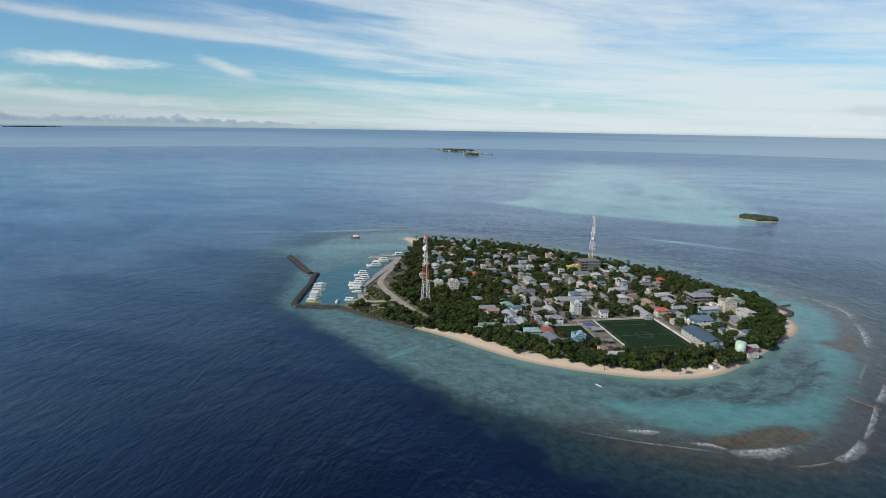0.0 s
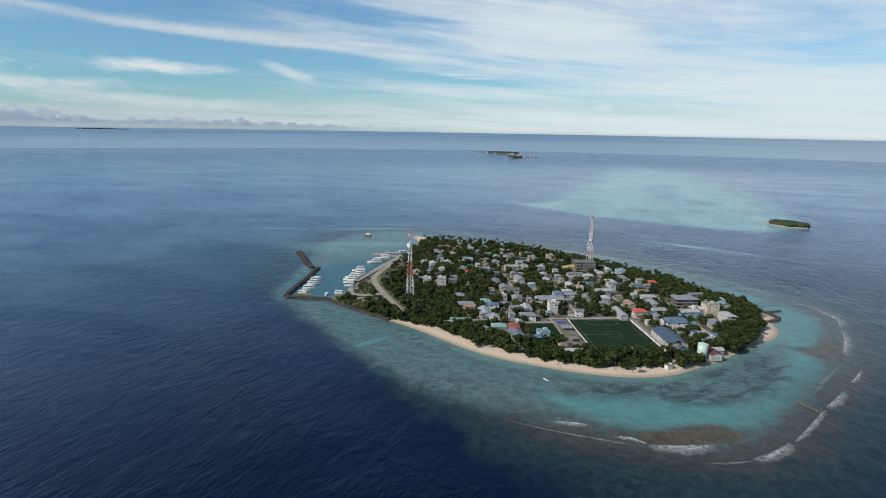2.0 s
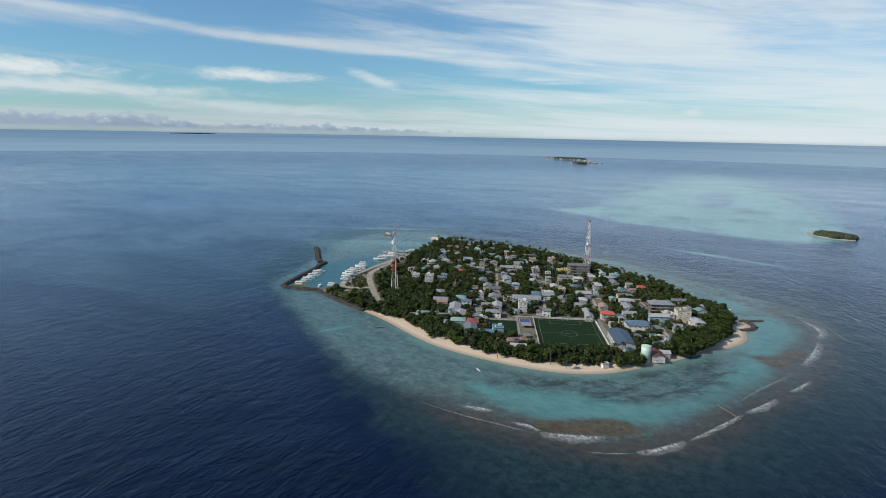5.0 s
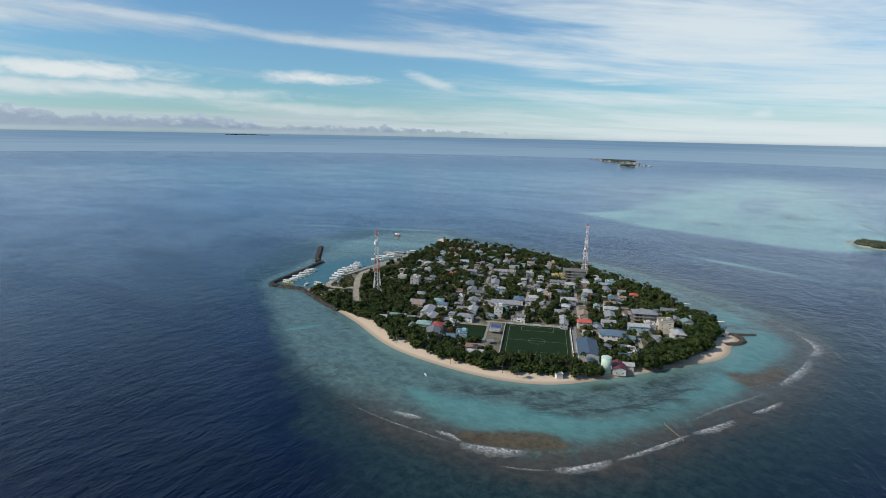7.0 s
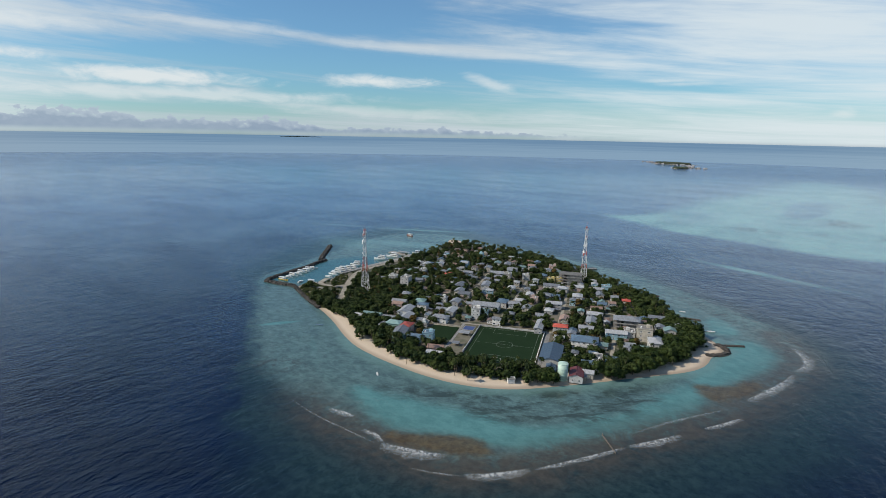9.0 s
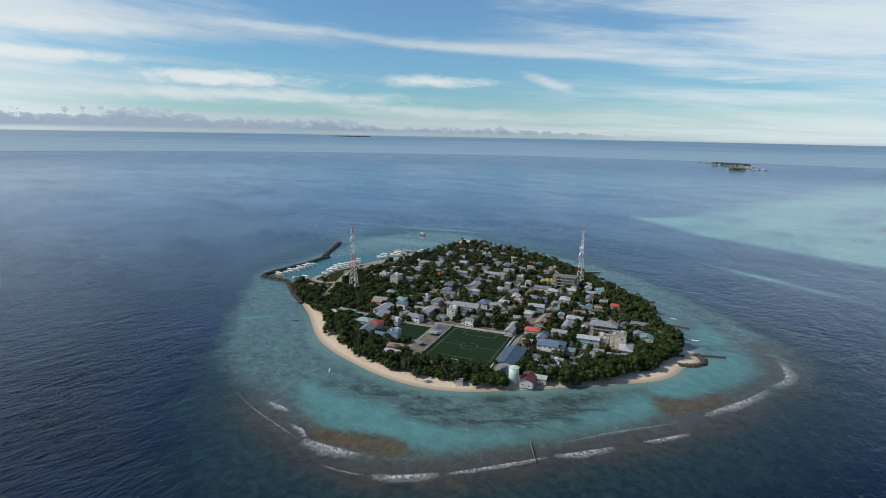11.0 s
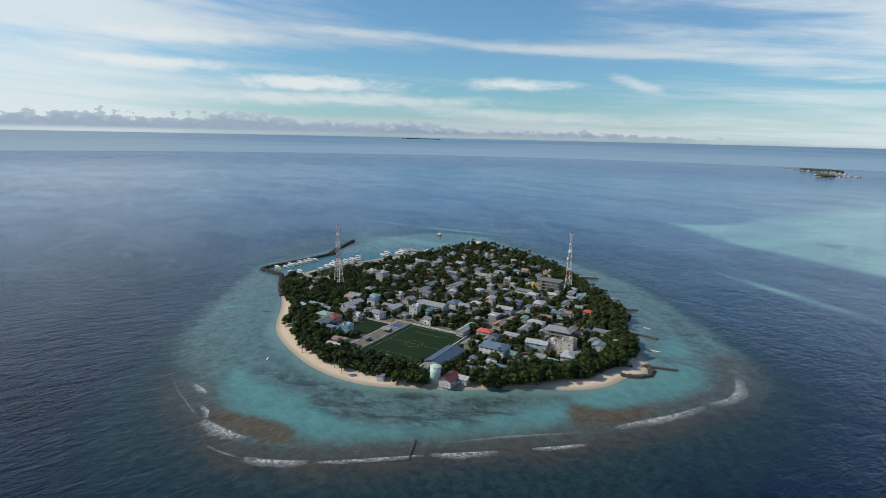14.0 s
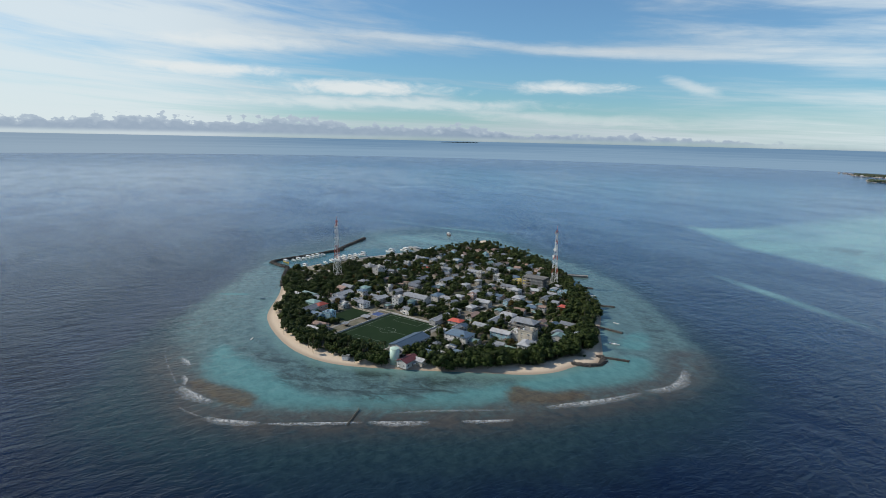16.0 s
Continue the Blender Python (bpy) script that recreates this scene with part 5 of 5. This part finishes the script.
def broad_crown(seed, tall, spread, leaves):
    """A crown of several lobes, each a dark heart with bent leaf clumps standing off it."""
    g = np.random.default_rng(seed)
    lobes = [(np.array((0, 0, tall * 0.70)), spread * 0.62)]
    for k in range(10):
        a = 2.4 * k + g.uniform(-0.4, 0.4)
        d = spread * g.uniform(0.45, 0.72)
        lobes.append((np.array((d * math.cos(a), d * math.sin(a), tall * (0.26 + 0.055 * k))), spread * g.uniform(0.34, 0.50)))
    verts, tris, count = [], [], 0
    for c, r in lobes:
        bm = bmesh.new()
        bmesh.ops.create_icosphere(bm, subdivisions=1, radius=r * 0.88)
        for v in bm.verts:
            v.co = v.co * float(g.uniform(0.75, 1.1))
            v.co.z *= 0.8
        v, f = triangles(bm)
        verts.append(v + c)
        tris.append(f + count)
        count += len(v)
    weight = np.array([r * r for _, r in lobes])
    for k in g.choice(len(lobes), leaves, p=weight / weight.sum()):
        c, r = lobes[k]
        d = g.normal(size=3)
        d[2] = abs(d[2]) * 1.1 - 0.35
        d /= np.linalg.norm(d)
        q = c + d * r * g.uniform(0.82, 1.12) * np.array((1, 1, 0.85))
        out = d + g.normal(size=3) * 0.22
        out /= np.linalg.norm(out)
        s = np.cross(out, g.normal(size=3))
        s /= np.linalg.norm(s)
        t = np.cross(out, s)
        size = g.uniform(0.26, 0.58)
        verts.append(np.array([q - s * size, q - t * size * 0.7 + out * 0.15, q + s * size, q + t * size * 0.7 + out * 0.25]))
        tris.append(np.array([(0, 1, 2), (0, 2, 3)]) + count)
        count += 4
    return np.concatenate(verts), np.concatenate(tris)


def broad_trunk(seed, tall, spread):
    g = random.Random(seed)
    bm = bmesh.new()
    rod(bm, (0, 0, -0.4), (0.1, 0.1, tall * 0.45), 0.32, 0.22, 7)
    for k in range(4):
        a = 1.7 * k + g.uniform(0, 0.6)
        rod(bm, (0.1, 0.1, tall * 0.38), (spread * 0.5 * math.cos(a), spread * 0.5 * math.sin(a), tall * 0.68), 0.16, 0.06, 5)
    return triangles(bm)


def palm_crown(seed, tall, lean):
    """Arching fronds, each a folded blade with a ragged tip."""
    g = np.random.default_rng(seed)
    verts, tris, count = [], [], 0
    top = np.array((lean, 0, tall))
    for k in range(17):
        a, rise, long = 2.4 * k, g.uniform(-0.15, 0.75), g.uniform(2.8, 4.0)
        d = np.array((math.cos(a), math.sin(a), 0))
        s = np.array((-d[1], d[0], 0))
        mid, left, right = [], [], []
        for i in range(5):
            f = i / 4
            q = top + d * long * f * (1 - 0.22 * f) + np.array((0, 0, long * (rise * f - 0.95 * f * f)))
            wide = 0.52 * math.sin(math.pi * min(0.96, f * 0.85 + 0.12))
            mid.append(q)
            left.append(q + s * wide - np.array((0, 0, wide * 0.55)))
            right.append(q - s * wide - np.array((0, 0, wide * 0.55)))
        verts.append(np.array(mid + left + right))
        for i in range(4):
            for o in (5, 10):
                tris.append(np.array([(i, i + 1, o + i + 1), (i, o + i + 1, o + i)]) + count)
        count += 15
    return np.concatenate(verts), np.concatenate(tris)


def palm_trunk(tall, lean):
    bm = bmesh.new()
    last = Vector((0, 0, -0.4))
    for i in range(1, 5):
        f = i / 4
        q = Vector((lean * f * f, 0, tall * f))
        rod(bm, last, q, 0.24 - 0.03 * i, 0.22 - 0.03 * i, 6)
        last = q
    return triangles(bm)


KINDS = []
for seed, tall, spread in ((1, 9.0, 4.2), (2, 8.0, 4.6), (3, 10.5, 4.6), (4, 7.0, 3.6), (5, 9.5, 5.2)):
    KINDS.append(("tree", broad_crown(seed, tall, spread, 620), broad_trunk(seed, tall, spread), LEAF))
KINDS.append(("tree", broad_crown(6, 8.0, 3.8, 520), broad_trunk(6, 8.0, 3.8), LEAF_DRY))
for seed, tall, lean in ((7, 10.5, 1.4), (8, 12.0, 0.8), (9, 9.0, 2.0)):
    KINDS.append(("palm_tree", palm_crown(seed, tall, lean), palm_trunk(tall, lean), FROND))
CROWNS = [tri_mesh("crown", *k[1], [k[3]]) for k in KINDS]
TRUNKS = [tri_mesh("trunk", *k[2], [BARK]) for k in KINDS]
TREE_LABEL = ["broad-leaved tree with a dense dark green crown"] * 5 + ["broad-leaved tree with rusty brown-green leaves"] + ["coconut palm with arching green fronds"] * 3

tree_rng = np.random.default_rng(17)
gx, gy = np.meshgrid(np.arange(-225, 225, 5.6), np.arange(380, 830, 5.6), indexing="ij")
spots = np.stack([gx.ravel(), gy.ravel()], 1) + tree_rng.uniform(-2.4, 2.4, (gx.size, 2))
away = signed(spots, SHORE)
sx, sy = spots[:, 0], spots[:, 1]
beach_side = np.clip((sx + 105) / 40, 0, 1) * np.clip((640 - sy) / 50, 0, 1)
margin = 3.0 + (8.0 - 4.5 * np.clip((sx + 10) / 60, 0, 1) - 3.5 * np.clip((sx - 130) / 20, 0, 1)) * beach_side
margin = margin + beach_side * (2.2 * np.sin(sx * 0.11 + sy * 0.05) + 1.6 * np.sin(sx * 0.27 - sy * 0.19))
margin = margin + 11.0 * np.clip((sx - 185) / 15, 0, 1) * np.clip((600 - sy) / 15, 0, 1) * np.clip((sy - 490) / 25, 0, 1)
ok = away > margin + tree_rng.uniform(-1, 2, len(spots))
for bx, by, hw0, hd0, a in BLOCKED:
    u, v = sx - bx, sy - by
    ok &= ~((np.abs(u * math.cos(a) + v * math.sin(a)) < hw0 + 1.6) & (np.abs(v * math.cos(a) - u * math.sin(a)) < hd0 + 1.6))
belt = (away < margin + 30) & (sx > -110)
grove = (sx > -170) & (sx < -45) & (sy > 440) & (sy < 640)
west = (sx < -120) & (sy < 520) | (sx < -172)
spit = np.hypot(sx + 222, sy - 815) < 30
chance = np.where(belt | grove, 0.98, 0.66)
chance = np.where(west & ~grove, 0.05, chance)
chance = np.where(west & (sx < -150), 0.03, chance)
chance = np.where((sx < -170) & (sy > 640), 0.75, chance)
tank_gap = (np.abs(sx - 150) < 10) & (sy < 446)
ok &= (tree_rng.random(len(spots)) < chance) & ~spit & ~tank_gap
spots, away, belt = spots[ok], away[ok], belt[ok]
pick = tree_rng.choice(5, len(spots), p=(0.25, 0.22, 0.17, 0.2, 0.16))
dice = tree_rng.random(len(spots))
palmy = np.where((spots[:, 1] > 640) & (away < 22), 0.45, np.where(belt & (spots[:, 0] > 0) & (spots[:, 0] < 120), 0.38, np.where(belt, 0.06, 0.08)))
pick = np.where(dice < palmy, 6 + tree_rng.integers(0, 3, len(spots)), pick)
pick = np.where((dice > 0.94) & ~belt, 5, pick)
scale = np.where(belt, tree_rng.uniform(0.8, 1.1, len(spots)), tree_rng.uniform(0.5, 0.95, len(spots)))
scale = np.where((spots[:, 0] > 150) & (spots[:, 1] < 600) & belt, tree_rng.uniform(1.0, 1.3, len(spots)), scale)
scale = np.where(pick >= 6, tree_rng.uniform(0.75, 1.05, len(spots)), scale)
spin = tree_rng.uniform(0, 2 * np.pi, len(spots))
ground = np.where(away > 0, 1.5 * (1 - np.exp(-away / 9)), 0)
# those along the south-east beach, which stand nearest, are trees of their own; the rest of the wood is one mass
order = np.argsort(np.where(belt & (spots[:, 1] < 620), 0, 500) + spots[:, 1] - 0.3 * spots[:, 0])
own, rest = order[:300], order[300:]
for i in own:
    k = int(pick[i])
    t = thing(KINDS[k][0], pose(float(spots[i, 0]), float(spots[i, 1]), float(ground[i]), 0, 0, math.degrees(spin[i])), TREE_LABEL[k], "palm" if k >= 6 else "tree", "trees behind the beach")
    t.scale = (float(scale[i]),) * 3
    part("crown", CROWNS[k], None, t)
    part("trunk", TRUNKS[k], None, t)


def wood(name, indices, mats, label):
    verts, tris, index, count = [], [], [], 0
    for i in indices:
        k = int(pick[i])
        c, s = math.cos(spin[i]) * scale[i], math.sin(spin[i]) * scale[i]
        turn = np.array(((c, s, 0), (-s, c, 0), (0, 0, scale[i])))
        for (v, f), m in ((KINDS[k][1], 0 if k < 5 else 1 if k == 5 else 2), (KINDS[k][2], 3)):
            verts.append(v @ turn + np.array((*spots[i], ground[i])))
            tris.append(f + count)
            index.append(np.full(len(f), m))
            count += len(v)
    me = tri_mesh(name, np.concatenate(verts), np.concatenate(tris), mats, np.concatenate(index))
    tagged(new(name, me), label, "trees", kind="stuff")


wood("village_trees", rest, [LEAF, LEAF_DRY, FROND, BARK], "dense dark green trees and palms among the houses")


# ---- scrub and hedges on open ground ----
def scrub(name, points, label, mat, seed):
    g = np.random.default_rng(seed)
    verts, tris, count = [], [], 0
    for x, y, r in points:
        z0 = 1.3
        for _ in range(int(26 * r)):
            d = g.normal(size=3)
            d[2] = abs(d[2])
            d /= np.linalg.norm(d)
            q = np.array((x, y, z0)) + d * np.array((r, r, r * 0.55)) * g.uniform(0.5, 1.0)
            s = np.cross(d + g.normal(size=3) * 0.5, g.normal(size=3))
            s /= np.linalg.norm(s)
            t = np.cross(d, s)
            e = g.uniform(0.35, 0.8)
            verts.append(np.array([q - s * e, q - t * e, q + s * e, q + t * e]))
            tris.append(np.array([(0, 1, 2), (0, 2, 3)]) + count)
            count += 4
    tagged(new(name, tri_mesh(name, np.concatenate(verts), np.concatenate(tris), [mat])), label, "shrubs", kind="stuff")


sg = np.random.default_rng(4)
cand = np.concatenate([np.stack([sg.uniform(-205, 215, 2400), sg.uniform(380, 800, 2400)], 1), np.stack([sg.uniform(-205, -105, 1600), sg.uniform(438, 545, 1600)], 1)])
dist = signed(cand, SHORE)
bank = np.clip((cand[:, 0] + 105) / 40, 0, 1) * np.clip((640 - cand[:, 1]) / 50, 0, 1)
good = (dist > 3 + 9 * bank)
for bx, by, hw0, hd0, a in BLOCKED:
    u, v = cand[:, 0] - bx, cand[:, 1] - by
    good &= ~((np.abs(u * math.cos(a) + v * math.sin(a)) < hw0 + 0.8) & (np.abs(v * math.cos(a) - u * math.sin(a)) < hd0 + 0.8))
west = (cand[:, 0] < -115) & (cand[:, 1] < 560)
good &= west & (dist < 27) | (sg.random(4000) < 0.35)
cand = cand[good]
scrub("scrub", [(x, y, float(sg.uniform(0.9, 2.0))) for x, y in cand], "low green scrub and garden shrubs on sandy ground", SHRUB, 9)

# ---- low ruins on the open ground by the harbour ----
for x, y, w, d in ((-168, 486, 9, 5), (-160, 479, 6, 4), (-178, 482, 5, 4), (-150, 490, 7, 3)):
    ruin = thing("foundation", pose(x, y, 1.35, 0, 0, 18), "bare grey concrete foundation with low broken walls", "foundation", "foundations by the harbour")
    part("slab", box(bmesh.new(), 0, 0, -0.3, w, d, 0.5), CONCRETE, ruin)
    part("low_wall", box(bmesh.new(), 0, d / 2 - 0.15, 0.2, w, 0.25, 0.9), CONCRETE, ruin)
    part("low_wall", box(bmesh.new(), -w / 2 + 0.15, 0, 0.2, 0.25, d - 0.5, 0.7), CONCRETE, ruin)


# ---- islands far off ----
def islet(name, x, y, long, wide, turn, tall, label, seed):
    """A low sand bank with a wood of uneven height on it."""
    g = np.random.default_rng(seed)
    ob = thing(name, pose(x, y, 0, 0, 0, turn), label, "island")
    m = 28
    ring = np.linspace(0, 2 * np.pi, m, endpoint=False)
    edge = 1 + 0.12 * np.sin(3 * ring + seed) + 0.08 * np.sin(5 * ring)
    sand = [(math.cos(a) * long / 2 * e * k, math.sin(a) * wide / 2 * e * k, z) for k, z in ((1.0, -0.5), (0.9, 0.9)) for a, e in zip(ring, edge)]
    faces = [(i, (i + 1) % m, m + (i + 1) % m, m + i) for i in range(m)] + [tuple(range(m, 2 * m))]
    part("sand", raw_mesh("sand", sand, faces, SAND_TRACK), None, ob)
    verts, tris, count = [], [], 0
    for _ in range(int(long * wide / 38) + 40):
        a, r = g.uniform(0, 2 * np.pi), math.sqrt(g.uniform(0, 0.62))
        bm = bmesh.new()
        bmesh.ops.create_icosphere(bm, subdivisions=1, radius=1.0)
        for v in bm.verts:
            v.co *= float(g.uniform(0.75, 1.2))
        v, f = triangles(bm)
        s = g.uniform(0.5, 1.0) * tall * 0.62
        verts.append(v * np.array((s * 1.25, s * 1.25, s)) + np.array((math.cos(a) * long / 2 * r, math.sin(a) * wide / 2 * r, s * 0.8)))
        tris.append(f + count)
        count += len(v)
    part("wood", tri_mesh("wood", np.concatenate(verts), np.concatenate(tris), [FAR_GREEN]), None, ob)


islet("islet", 384, 1207, 58, 84, 62, 8, "small wooded sand islet beside a shallow bank", 3)
islet("far_island", -770, 4110, 330, 150, -22, 12, "distant low resort island with villas along its shore", 6)
islet("far_island", -570, 3530, 95, 70, 10, 12, "distant small wooded island ringed by villas", 8)
villa_rng = random.Random(3)
for (ax, ay), (bx, by), count in (((-1040, 4330), (-880, 4170), 14), ((-880, 4120), (-600, 3960), 18), ((-640, 3960), (-560, 3720), 10), ((-640, 3600), (-450, 3640), 14)):
    for i in range(count):
        f = (i + villa_rng.uniform(0.1, 0.9)) / count
        villa = thing("water_villa", pose(ax + (bx - ax) * f + villa_rng.uniform(-14, 14), ay + (by - ay) * f + villa_rng.uniform(-25, 25), 0, 0, 0, villa_rng.uniform(0, 180)),
                      "distant pale villa standing on stilts over shallow water", "villa", "villas of the far resort")
        part("deck", box(bmesh.new(), 0, 0, -0.5, 15, 12, 2.0), TIMBER, villa)
        part("house", box(bmesh.new(), 0, 0, 1.503, 10, 8, 3.0), WHITE_WALL, villa)
        part("roof", roof_mesh("hip", 10, 8, TIN_LIGHT if villa_rng.random() < 0.75 else TIN_RUST, 2.6), None, villa, at=pose(0, 0, 4.7))
far = thing("skyline_island", pose(200 - 4640 * math.sin(radians(50.2)), 80 + 4640 * math.cos(radians(50.2)), 128, 0, 0, 50.2), "long low dark island on the skyline", "island")
bm = bmesh.new()
sk = random.Random(2)
for i in range(40):
    box(bm, -155 + i * 8, 4, 0, 8.4, 12, 5 * math.sin(math.pi * (i + 0.5) / 40) ** 0.4 + sk.uniform(0, 2.0))
part("wood", bm, FAR_GREEN, far)
